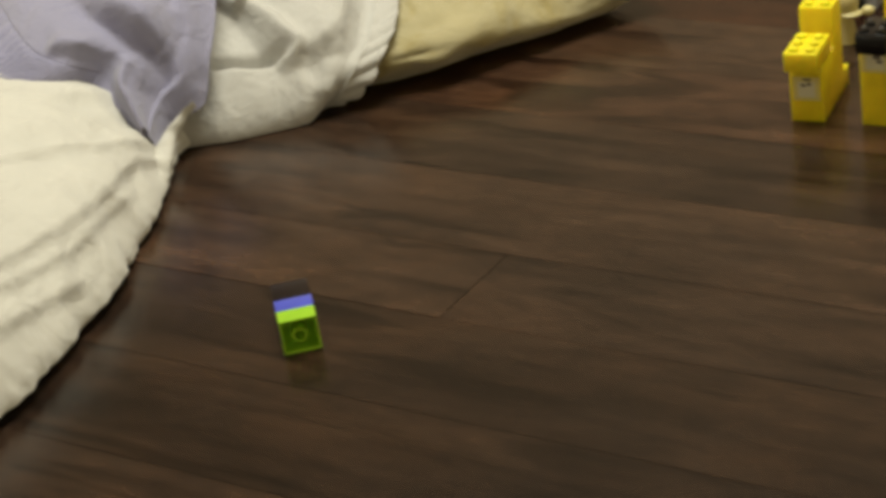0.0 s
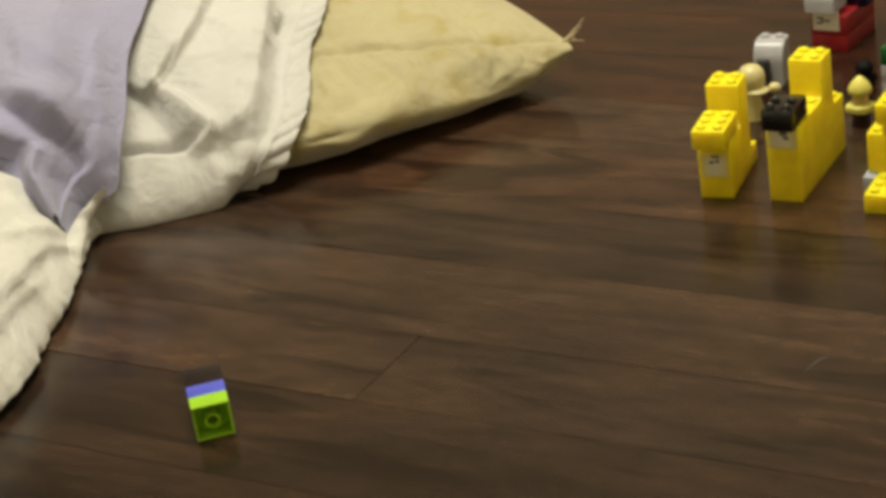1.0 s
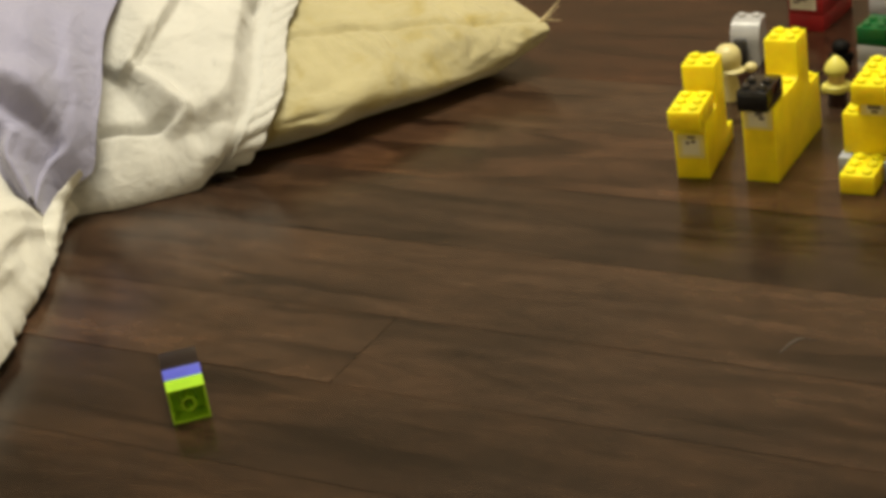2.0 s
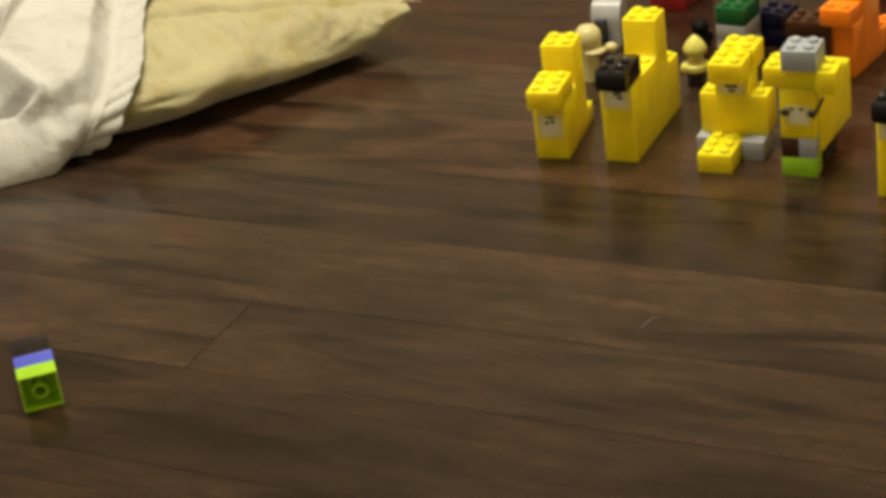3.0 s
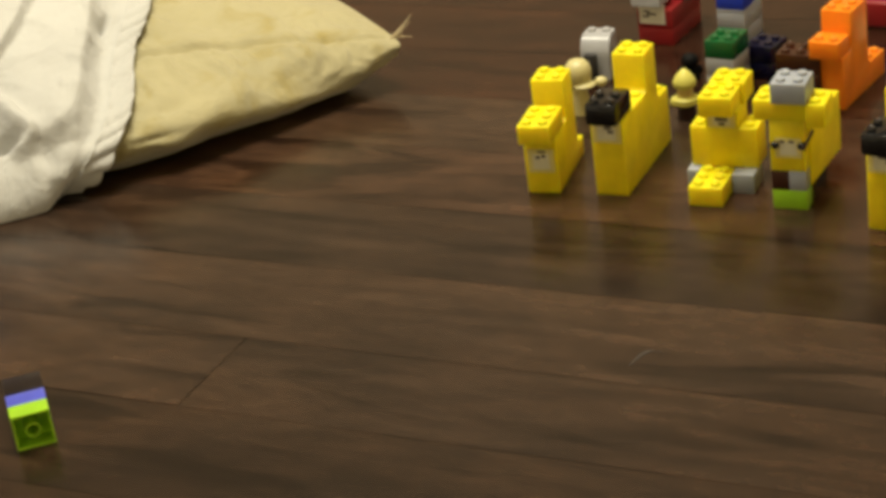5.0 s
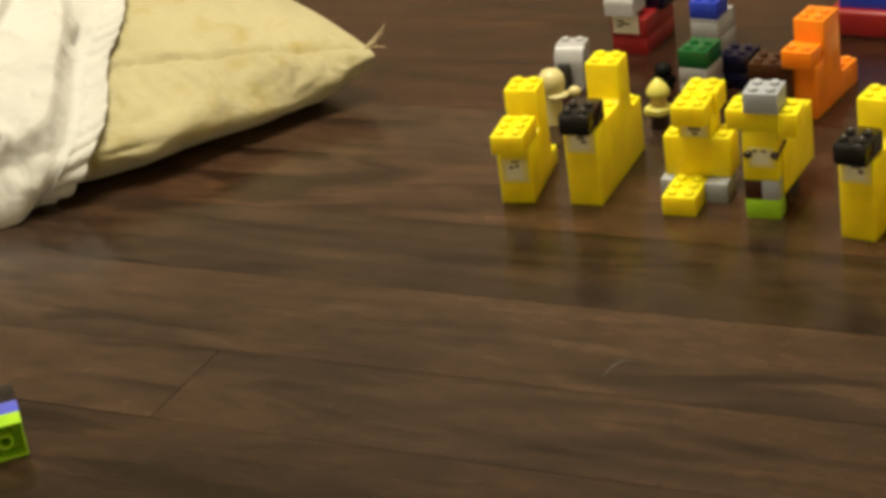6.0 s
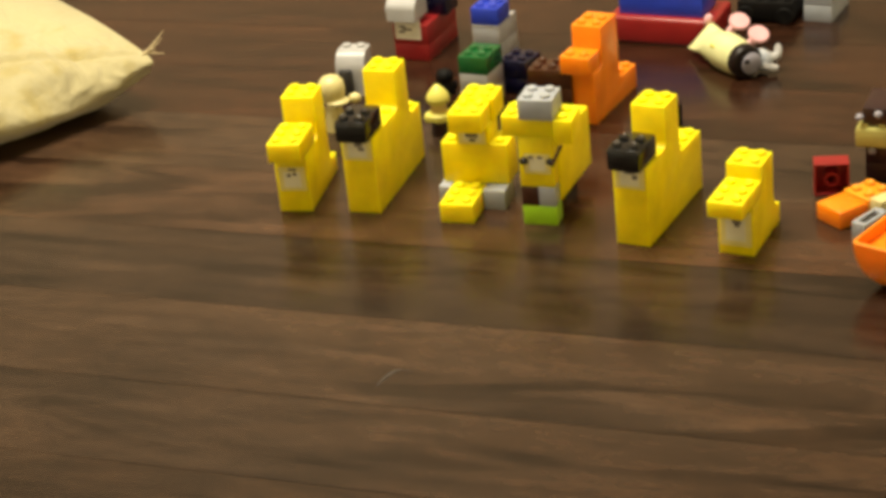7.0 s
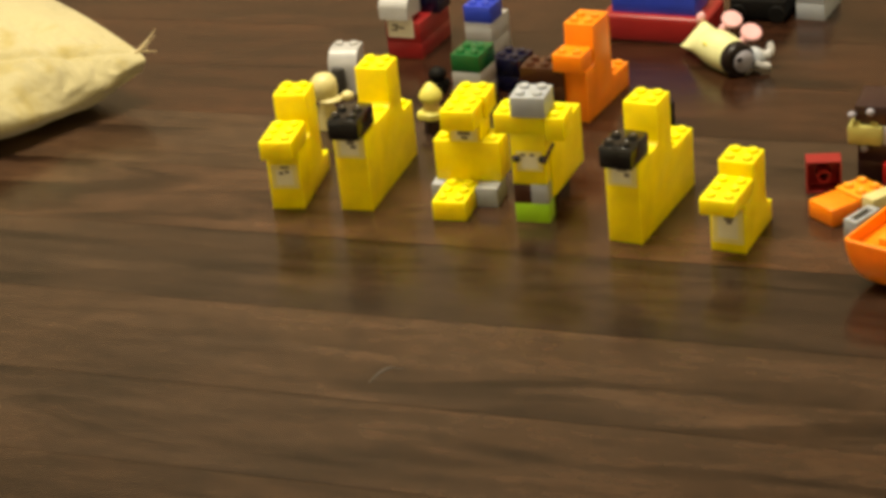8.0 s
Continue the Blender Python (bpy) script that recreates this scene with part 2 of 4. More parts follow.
def open_brick_mesh(nx, ny, material):
    """A hollow brick that shows its underside, walls and tube; its corner lies at the origin, studs up."""
    bm = bmesh.new()
    w, d, h, t = nx * S, ny * S, H, 0.0022
    for box in ((0, w, 0, t), (0, w, d - t, d), (0, t, t, d - t), (w - t, w, t, d - t)):
        add_box(bm, box[0] + 1e-4, box[1] - 1e-4, box[2] + 1e-4, box[3] - 1e-4, 0, h - 0.002, 0.0004, 1)
    add_box(bm, 1e-4, w - 1e-4, 1e-4, d - 1e-4, h - 0.0022, h, 0.0006)
    for i in range(nx):
        for j in range(ny):
            add_lathe(bm, STUD, Matrix.Translation(((i + 0.5) * S, (j + 0.5) * S, h)), 14)
    for i in range(nx - 1):
        for j in range(ny - 1):
            m = Matrix.Translation(((i + 1) * S, (j + 1) * S, 0))
            ro, ri, seg = 0.0066, 0.0048, 24
            rings = [[bm.verts.new(m @ Vector((r * math.cos(2 * math.pi * k / seg), r * math.sin(2 * math.pi * k / seg), z))) for k in range(seg)]
                     for r, z in ((ro, h - 0.002), (ro, 0.0006), (ri, 0.0006), (ri, h - 0.002))]
            for a, b in zip(rings, rings[1:]):
                for k in range(seg):
                    bm.faces.new((a[k], a[(k + 1) % seg], b[(k + 1) % seg], b[k]))
    return mesh_of("brick", bm, material, True)


def face_print(owner, x, y, z, w, h, marks=(), label="pale printed face panel"):
    """A printed panel on a front side: x, z from the owner's corner in studs and courses, w, h in studs and courses."""
    bm = bmesh.new()
    add_box(bm, x * S, (x + w) * S, y * S - 0.0003, y * S + 0.0004, z * H, (z + h) * H, 0.0003, 1)
    panel = part("face_print", bm, PRINT, owner, label)
    bm = bmesh.new()
    add_box(bm, (x + 0.18 * w) * S, (x + 0.82 * w) * S, y * S - 0.0005, y * S - 0.0001, (z + 0.15 * h) * H, (z + 0.8 * h) * H, 0.0002, 1)
    part("muzzle", bm, CHALK, panel, "white printed muzzle")
    for mx, mz, mw, mh in marks:
        bm = bmesh.new()
        add_box(bm, (x + mx) * S, (x + mx + mw) * S, y * S - 0.0009, y * S - 0.0004, (z + mz) * H, (z + mz + mh) * H)
        part("mark", bm, INK, panel, "dark printed mark")
    return panel


# ---- structure: unseen walls and ceiling added round the room, its floor laid with planks ----
# south and east sides set close in, as reflectors for the toys
ROOM = (-2.2, 1.5, -0.5, 3.6, 2.4)


def wall(name, x0, x1, y0, y1, z0, z1, material):
    bm = bmesh.new()
    add_box(bm, x0, x1, y0, y1, z0, z1)
    return tagged(new(name, mesh_of(name, bm, material)), kind="structure")


x0, x1, y0, y1, zc = ROOM
# unseen far side; its colour is set for the floor's sheen
wall("sheen_wall_north", x0 - 0.1, x1 + 0.1, y1, y1 + 0.1, -0.05, zc, paint("far_sheen_paint", (0.42, 0.325, 0.225)))
wall("bounce_wall_south", x0 - 0.1, x1 + 0.1, y0 - 0.1, y0, -0.05, zc, WALL)
wall("wall_west", x0 - 0.1, x0, y0, y1, -0.05, zc, WALL)
wall("bounce_wall_east", x1, x1 + 0.1, y0, y1, -0.05, zc, WALL)
wall("ceiling", x0 - 0.1, x1 + 0.1, y0 - 0.1, y1 + 0.1, zc, zc + 0.1, CEIL)
floor = wall("floor", x0 - 0.1, x1 + 0.1, y0 - 0.1, y1 + 0.1, -0.08, -0.0015, paint("floor_gap", (0.012, 0.008, 0.006)))
tagged(floor, "dark brown wooden plank floor with satin varnish", "floor")

# ---- cloth helpers ----


def spline(points, v):
    """A smooth curve through control points, v from 0 to 1."""
    n = len(points) - 1
    s = min(max(v, 0.0), 1.0) * n
    i = min(int(s), n - 1)
    f = s - i
    p0, p1, p2, p3 = (points[min(max(k, 0), n)] for k in (i - 1, i, i + 1, i + 2))
    return tuple(0.5 * (2 * b + (c - a) * f + (2 * a - 5 * b + 4 * c - d) * f * f + (3 * b - a - 3 * c + d) * f ** 3)
                 for a, b, c, d in zip(p0, p1, p2, p3))


def ease(x):
    x = min(max(x, 0.0), 1.0)
    return x * x * (3 - 2 * x)


def lerp(a, b, f):
    return tuple(p + (q - p) * f for p, q in zip(a, b))


def bell(x, width):
    return math.exp(-(x / width) ** 2)


def fuzzy(x, y, z, scale):
    return noise.noise(Vector((x, y, z)) * scale)


def ridge(x, y, z, scale):
    """Sharp-crested folds, 0 to 1."""
    return (1 - min(abs(fuzzy(x, y, z, scale)) * 2.2, 1)) ** 2


def along_line(x, y, line):
    """The signed distance of (x, y) from a bent line (positive on its left), and how far along the line the nearest place lies, 0 to 1."""
    best, sign, far = 9.0, 1.0, 0.0
    for k, ((ax, ay), (bx, by)) in enumerate(zip(line, line[1:])):
        dx, dy = bx - ax, by - ay
        f = min(max(((x - ax) * dx + (y - ay) * dy) / (dx * dx + dy * dy), 0.0), 1.0)
        d = math.hypot(x - ax - dx * f, y - ay - dy * f)
        if d < best:
            best, sign, far = d, 1.0 if dx * (y - ay) - dy * (x - ax) > 0 else -1.0, (k + f) / (len(line) - 1)
    return best * sign, far


def flap(x, y, line, soft, edge, ends=0.2):
    """A fold with one sharp side: 1 on the line, fading slowly to its left and dropping quickly to its right."""
    d, f = along_line(x, y, line)
    if abs(d) > 6 * soft:
        return 0.0
    fade = math.exp(-d / soft) * (1 + d / soft) if d > 0 else math.exp(-(d / edge) ** 2)
    return fade * ease(f / ends) * ease((1 - f) / ends)


def roll(x, y, line, width, ends=0.2):
    """A soft rounded ridge along a line."""
    d, f = along_line(x, y, line)
    return bell(d, width) * ease(f / ends + 0.02) * ease((1 - f) / ends + 0.02) if abs(d) < 3 * width else 0.0


def sheet(nu, nv, place):
    """A grid of nu by nv cells; place(u, v) gives each corner, u and v from 0 to 1."""
    bm = bmesh.new()
    rows = [[bm.verts.new(place(i / nu, j / nv)) for j in range(nv + 1)] for i in range(nu + 1)]
    for a, b in zip(rows, rows[1:]):
        for j in range(nv):
            bm.faces.new((a[j], b[j], b[j + 1], a[j + 1]))
    return bm


def thicken(ob, depth):
    m = ob.modifiers.new("thickness", "SOLIDIFY")
    m.thickness, m.offset = depth, -1.0


# ---- pillow: one corner points across the floor ----
TIP, ALONG, BACK = Vector((-0.302, 2.056)), Vector((0.777, 0.629)), Vector((-0.629, 0.777))
FULL = [(0.2, 0.001), (0.054, 0.001), (-0.003, 0.036), (0.112, 0.087), (0.2, 0.128), (0.34, 0.16), (0.5, 0.11), (0.56, 0.004)]
EDGE = [(0.16, 0.036), (0.02, 0.034), (-0.006, 0.043), (0.0, 0.0585), (0.12, 0.079), (0.3, 0.085), (0.5, 0.06), (0.56, 0.05)]
SEAM_V = 3 / 7


DRAPED = [(0.16, 0.001), (0.078, 0.001), (0.047, 0.011)]


def pillow_point(a, v, puff=0.0, drape=0.0):
    """A point of the pillow's skin: a metres from its corner along the front seam, v round the section."""
    a = max(a, 0.0)
    low, top = ease(a / 0.075 + 0.2) * (1 if a > 0 else 0), (1 - (1 - min(a / 0.3, 1)) ** 2) ** 0.6
    g = low + (top - low) * ease((v - 0.35) / 0.3)
    ctrl = []
    for i, (full, edge) in enumerate(zip(FULL, EDGE)):
        b, z = full
        if i == 3:
            b, z = 0.45 * min(a, 0.25) + 0.03 * drape, 0.0585 + 0.12 * min(a, 0.25) - 0.016 * drape
            ctrl.append((b, z))
            continue
        b += 0.03 * ease((a - 0.36) / 0.2) + (0.022 * ease((a - 0.26) / 0.12) if i in (1, 2) else 0)
        if i == 2:
            z += 0.009 * ease((a - 0.15) / 0.12) - 0.008 * bell(a - 0.08, 0.05)
        if i < 3:
            b, z = lerp((b, z), (DRAPED[i][0] + 0.045 * ease((a - 0.42) / 0.2), DRAPED[i][1]), drape)
        ctrl.append(lerp(edge, (b, z), g))
    b, z = spline(ctrl, v)
    b2, z2 = spline(ctrl, min(v + 0.01, 1))
    b1, z1 = spline(ctrl, max(v - 0.01, 0))
    n = Vector((-(z2 - z1), b2 - b1))
    n = n.normalized() if n.length > 1e-7 else Vector((0, 1))
    if n.x > 0 and v < 0.4:
        n = -n
    b, z = b + n.x * puff, z + n.y * puff
    p = TIP - ALONG * a + BACK * b
    return Vector((p.x, p.y, max(z, 0.001)))


def hem_a(v):
    return max(0.345 - 0.52 * (v - 0.265) + 0.013 * bell(v - 0.27, 0.06), 0.08)


BELLY = tuple((a, v * 0.5) for a, v in ((0.07, 0.415), (0.12, 0.385), (0.17, 0.352), (0.255, 0.285), (0.31, 0.25)))
TOP_FOLD = tuple((a, v * 0.5) for a, v in ((0.23, 0.56), (0.2, 0.49), (0.15, 0.445)))
PUCKERS = tuple(((a, v * 0.5), (a + 0.022, v * 0.5 - 0.028), (a + 0.05, v * 0.5 - 0.046)) for a, v in ((0.05, 0.415), (0.078, 0.418), (0.108, 0.42), (0.15, 0.42)))


def pillow_skin(u, v):
    a = 0.72 * u ** 1.25
    x, y, sv = a, v * 0.5, v - SEAM_V
    ruck = 0.0016 * math.sin(a * 330 + 3 * fuzzy(a, v, 0, 22)) * bell(sv + 0.04, 0.05) * ease(a / 0.06)
    ruck += 0.0008 * math.sin(a * 410 + 2 * fuzzy(a, v, 8, 22)) * bell(sv - 0.03, 0.03) * ease(a / 0.03) * (1 - ease((a - 0.08) / 0.06))
    crease = -0.0042 * bell(sv, 0.005) + 0.0015 * bell(sv - 0.02, 0.012)
    soft = 0.004 * fuzzy(a, v * 0.5, 3, 11) + 0.0025 * fuzzy(a, v * 0.6, 7, 34) + 0.0035 * ridge(a * 0.8 - 0.5 * v, 0.4 * v, 5, 9) * bell(sv + 0.1, 0.12)
    soft += 0.008 * flap(x, y, BELLY, 0.035, 0.014, 0.15) + 0.003 * flap(x, y, TOP_FOLD, 0.03, 0.006)
    soft += sum(0.0022 * flap(x, y, line, 0.008, 0.004, 0.25) for line in PUCKERS)
    dent = -0.006 * bell(a - 0.27, 0.02) * bell(sv + 0.1, 0.012) - 0.006 * bell(a - 0.3, 0.025) * bell(sv + 0.15, 0.012)
    p = pillow_point(a, v, (ruck + crease + soft + dent) * ease(a / 0.02) - 0.012 * ease((a - hem_a(v) - 0.025) / 0.03))
    core = TIP - ALONG * a + BACK * 0.27
    return p.lerp(Vector((core.x, core.y, 0.06)), 0.38 * ease((a - hem_a(v) - 0.03) / 0.06))


pillow = thing("pillow", "plump pale yellow cotton pillow with a stitched seam", "pillow", pose(0, 0, 0))
part("cushion", sheet(170, 220, pillow_skin), PILLOW, pillow)


def tassel(seed):
    rng = random.Random(seed)
    bm = bmesh.new()
    start = Vector((TIP.x - 0.004, TIP.y - 0.003, 0.0585))
    for k in range(9):
        way = Vector((0.012 + rng.random() * 0.014, 0.006 + rng.random() * 0.01, rng.uniform(-0.008, 0.016)))
        prev = None
        for s in range(6):
            f = s / 5
            c = start + way * f + Vector((0, 0, 0.006 * f * f * (k % 3 - 0.5)))
            r = 0.0011 * (1 - 0.6 * f)
            ring = [bm.verts.new(c + Vector((0, r * math.cos(i * 1.2566), r * math.sin(i * 1.2566)))) for i in range(5)]
            if prev:
                for i in range(5):
                    bm.faces.new((prev[i], prev[(i + 1) % 5], ring[(i + 1) % 5], ring[i]))
            prev = ring
    return bm


part("loose_threads", tassel(4), THREAD, pillow, "frayed loose threads at the pillow corner")


# ---- pillowcase, pushed back over the far half of the pillow ----
def skin_line(*points):
    return tuple((a, v * 0.5) for a, v in points)


LONG_CREASE = skin_line((0.45, 0.436), (0.4347, 0.455), (0.38, 0.5275), (0.314, 0.605), (0.26, 0.68))
TUBE = skin_line((0.447, 0.466), (0.4347, 0.452), (0.4273, 0.4225), (0.4237, 0.3975), (0.422, 0.372), (0.418, 0.348), (0.412, 0.33))
POCKET = skin_line((0.53, 0.378), (0.5007, 0.375), (0.4787, 0.37), (0.464, 0.3625), (0.442, 0.355), (0.4273, 0.3475), (0.41, 0.342))
SWEEP = skin_line((0.445, 0.338), (0.4273, 0.3425), (0.4, 0.339), (0.3723, 0.3475), (0.343, 0.3875), (0.3027, 0.475), (0.2623, 0.5725), (0.23, 0.68))
HOLLOW = skin_line((0.4, 0.3), (0.36, 0.32), (0.326, 0.365), (0.286, 0.455), (0.246, 0.555))
SLIT = skin_line((0.285, 0.49), (0.27, 0.513), (0.25, 0.54))
SIDE_FOLD = skin_line((0.57, 0.44), (0.5, 0.5), (0.44, 0.6))
GATHERS = tuple(skin_line((0.395 - 0.026 * k, 0.268 + 0.05 * k), (0.425 - 0.028 * k, 0.292 + 0.05 * k)) for k in range(6))


def case_folds(a, v):
    x, y = a, v * 0.5
    f = 0.016 * flap(x, y, LONG_CREASE[::-1], 0.022, 0.0035, 0.12)
    f += 0.015 * roll(x, y, TUBE, 0.0095, 0.16)
    f -= 0.03 * roll(x, y, POCKET, 0.0045, 0.25)
    f += 0.013 * flap(x, y, POCKET, 0.026, 0.004, 0.15)
    f += 0.015 * flap(x, y, SWEEP[::-1], 0.017, 0.007, 0.12) - 0.006 * roll(x, y, HOLLOW, 0.013)
    f -= 0.012 * roll(x, y, LONG_CREASE[:3], 0.004, 0.3) + 0.013 * roll(x, y, SLIT, 0.003, 0.5)
    f += 0.007 * roll(x, y, SIDE_FOLD, 0.022)
    f += sum(0.003 * roll(x, y, g, 0.006, 0.3) for g in GATHERS)
    f += 0.006 * ridge(a * 1.1 + 0.55 * v, 0.3 * v - 0.3 * a, 2, 6) * ease((v - 0.3) / 0.1) + 0.0025 * ridge(a, v * 0.6, 3, 14) * ease((v - 0.36) / 0.08)
    f += 0.0035 * fuzzy(a, v * 0.5, 9, 22)
    return f - 0.004


def case_skin(u, v):
    v = 0.06 + 0.88 * v
    a = hem_a(v) + 0.026 + u ** 1.2 * (0.76 - hem_a(v))
    grow = 0.009 + 0.012 * ease(u * 8) * ease((v - 0.1) / 0.15)
    return pillow_point(a, v, grow + case_folds(a, v) * ease(u * 12 + 0.1), ease((a - 0.37) / 0.09))


def hem_skin(u, v):
    v = 0.06 + 0.88 * v
    a = hem_a(v) + 0.029 * u + 0.002 * fuzzy(v * 3, 0, 1, 9)
    pleat = (abs(math.sin(v * 95 + 3 * fuzzy(v, 0, 0, 6) + 1.2 * u)) - 0.5) * 0.006 * (1 - 0.75 * u) * ease((v - 0.15) / 0.06)
    return pillow_point(a, v, 0.0095 + 0.006 * (1 - u) ** 2 + pleat + 0.002 * bell(u - 0.95, 0.08), ease((a - 0.37) / 0.09))


case = thing("pillowcase", "rumpled white cotton pillowcase with a gathered hem, over the yellow pillow", "pillowcase", pose(0, 0, 0))
body = part("cover", sheet(280, 360, case_skin), CASE, case)
thicken(body, 0.0015)
thicken(part("hem", sheet(10, 420, hem_skin), CASE, case, "gathered white hem band"), 0.0015)


# ---- quilt in a heap beside the pillow ----
PINCH = Vector((-0.79, 1.755))
QUILT_SIDE = [(0.1, 0.002), (0.01, 0.002), (-0.006, 0.02), (0.03, 0.072), (0.09, 0.112), (0.2, 0.14), (0.45, 0.155), (0.8, 0.15)]


QUILT_RUN = [0.0]
for k in range(1, 101):
    (b0, z0), (b1, z1) = spline(QUILT_SIDE, k / 100 - 0.01), spline(QUILT_SIDE, k / 100)
    QUILT_RUN.append(QUILT_RUN[-1] + (math.hypot(b1 - b0, z1 - z0) if k > 14 else 0))
# folds of the quilt: places (along, up), in metres along its border and up its skin
QUILT_FOLDS = (
    (0.007, 0.04, ((0.285, 0.012), (0.36, 0.06), (0.471, 0.11), (0.566, 0.187), (0.62, 0.25))),
    (0.0075, 0.03, ((0.33, 0.03), (0.44, 0.076), (0.57, 0.09), (0.62, 0.098), (0.72, 0.12), (0.82, 0.17))),
    (0.0065, 0.022, ((0.47, 0.055), (0.55, 0.073), (0.635, 0.079), (0.71, 0.097), (0.8, 0.12))),
    (0.006, 0.02, ((0.64, 0.05), (0.7, 0.066), (0.787, 0.083), (0.87, 0.1))),
    (0.004, 0.05, ((0.27, 0.05), (0.33, 0.11), (0.42, 0.17), (0.46, 0.26))),
)


def quilt_skin(u, v, wrinkle=1.0):
    y = 2.06 - 1.27 * u
    x = -0.789 + 0.035 * math.sin(math.pi * min(max((1.79 - y) / 0.6, 0), 1.0)) - 0.3 * ease((y - 1.77) / 0.25) - 0.05 * ease((1.3 - y) / 0.4)
    g = 0.42 + 0.58 * ease(abs(1.78 - y) / 0.22)
    g += (1 - g) * ease((v - 0.3) / 0.3)
    ctrl = [(b * (0.8 + 0.2 * g), z * g) for b, z in QUILT_SIDE]
    b, z = spline(ctrl, v)
    b1, z1 = spline(ctrl, max(v - 0.01, 0))
    b2, z2 = spline(ctrl, min(v + 0.01, 1))
    side, rise = (z2 - z1), (b2 - b1)
    size = max(math.hypot(side, rise), 1e-6)
    side, rise = abs(side) / size, abs(rise) / size
    p = Vector((x - b, y))
    k = min(v, 0.9999) * 100
    run = QUILT_RUN[int(k)] + (QUILT_RUN[int(k) + 1] - QUILT_RUN[int(k)]) * (k - int(k))
    up_way, near = run * g - 0.03, y - PINCH.y
    r, ang = math.hypot(up_way, near), math.atan2(near, -up_way)
    bend = ang + 0.13 * fuzzy(p.x, p.y, 5, 6) + 0.2 * r
    ray = math.sin(bend * 13 + 1) + 0.55 * math.sin(bend * 23 + 2)
    fan = ease((r - 0.015) / 0.07) * (1 - 0.7 * ease((r - 0.3) / 0.5))
    crease = sum(high * flap(1.27 * u, run, line, soft, 0.009, 0.15) for high, soft, line in QUILT_FOLDS) if wrinkle else 0.0
    fold = wrinkle * (0.0016 * ray * bell(ang + 2.4, 0.8) * fan + crease + 0.0035 * (ridge(p.x, p.y, 3, 13) - 0.3)) + 0.012 * fuzzy(p.x, p.y, 1, 8) + 0.002 * fuzzy(p.x, p.y, 4, 26)
    fold *= ease((v - 0.13) / 0.12)
    edge = (0.008 * fuzzy(0, y, 2, 25) + 0.005 * fuzzy(0, y, 6, 60)) * (1 - ease((v - 0.16) / 0.2))
    return Vector((p.x + fold * side + edge, p.y, max(z + fold * rise, 0.0015)))


quilt = thing("quilt", "crumpled cream cotton quilt heaped on the floor beside the pillow", "quilt", pose(0, 0, 0))
part("cover", sheet(420, 250, quilt_skin), QUILT, quilt)
EDGE_RUN = [(-0.737, 1.7131, 0.069), (-0.7515, 1.7089, 0.056), (-0.7653, 1.6957, 0.04), (-0.7675, 1.6688, 0.026), (-0.7708, 1.6552, 0.011), (-0.776, 1.64, 0.005)]


def edge_skin(u, v):
    """The quilt's bound edge, a soft flattened roll that runs down to the floor."""
    c = Vector(spline(EDGE_RUN, u))
    q = 2 * math.pi * v
    wide = (0.0015 + 0.0095 * ease(u * 1.7) * (1 - 0.5 * ease((u - 0.8) / 0.2))) * (1 + 0.25 * fuzzy(u * 3, 0, 2, 2))
    pucker = 1 + 0.16 * math.sin(u * 40 + 3 * math.sin(q))
    p = c + Vector((1, 0.12, 0.05)) * (wide * math.cos(q)) + Vector((0, -0.5, 0.87)) * (0.006 * math.sin(q) * pucker)
    return Vector((p.x, p.y, max(p.z, 0.001)))


part("bound_edge", sheet(60, 24, edge_skin), QUILT, quilt, "puckered cream edge binding")

# ---- lavender cloth thrown over quilt and pillowcase ----
LAV_LEFT = [(-1.172, 2.053, 0.165), (-0.96, 1.72, 0.14), (-0.885, 1.664, 0.135), (-0.8425, 1.703, 0.118), (-0.812, 1.684, 0.09), (-0.778, 1.672, 0.052)]
LAV_RIGHT = [(-0.738, 2.015, 0.175), (-0.741, 1.882, 0.140), (-0.734, 1.810, 0.105), (-0.738, 1.752, 0.072), (-0.769, 1.722, 0.062), (-0.776, 1.674, 0.052)]


def quilt_height(x, y):
    """The quilt's top under a place of the plan, or 0 beside it."""
    u = (2.06 - y) / 1.27
    if not 0 <= u <= 1 or quilt_skin(u, 0.33, 0).x < x:
        return 0.0
    lo, hi = 0.33, 1.0
    for k in range(9):
        mid = (lo + hi) / 2
        lo, hi = (mid, hi) if quilt_skin(u, mid, 0).x > x else (lo, mid)
    return quilt_skin(u, hi, 0).z


def lie_on(p, v):
    """Lets the cloth touch the quilt along its border and never dip below it."""
    q = quilt_height(p.x, p.y)
    if q > 0:
        p.z += (min(p.z, q + 0.003) - p.z) * (1 - ease(v / 0.3))
        p.z = max(p.z, q + 0.003 + 0.007 * ease(v / 0.15))
    return p


LAV_FOLDS = (
    (0.016, 0.09, ((0.02, 0.46), (0.1, 0.555), (0.165, 0.635), (0.21, 0.73), (0.24, 0.85))),
    (0.024, 0.11, ((0.13, 0.38), (0.22, 0.49), (0.33, 0.57), (0.44, 0.71), (0.52, 0.84))),
    (-0.011, 0.08, ((0.18, 0.36), (0.27, 0.45), (0.49, 0.53), (0.61, 0.62), (0.64, 0.74), (0.63, 0.9))),
    (-0.007, 0.07, ((0.17, 0.5), (0.25, 0.62), (0.3, 0.75), (0.34, 0.85))),
    (0.008, 0.07, ((0.04, 0.86), (0.23, 0.885), (0.46, 0.89), (0.6, 0.8), (0.66, 0.7))),
    (0.008, 0.06, ((0.96, 0.44), (0.81, 0.31), (0.68, 0.4), (0.6, 0.5))),
    (0.012, 0.05, ((0.3, 0.2), (0.4, 0.27), (0.5, 0.32))),
)


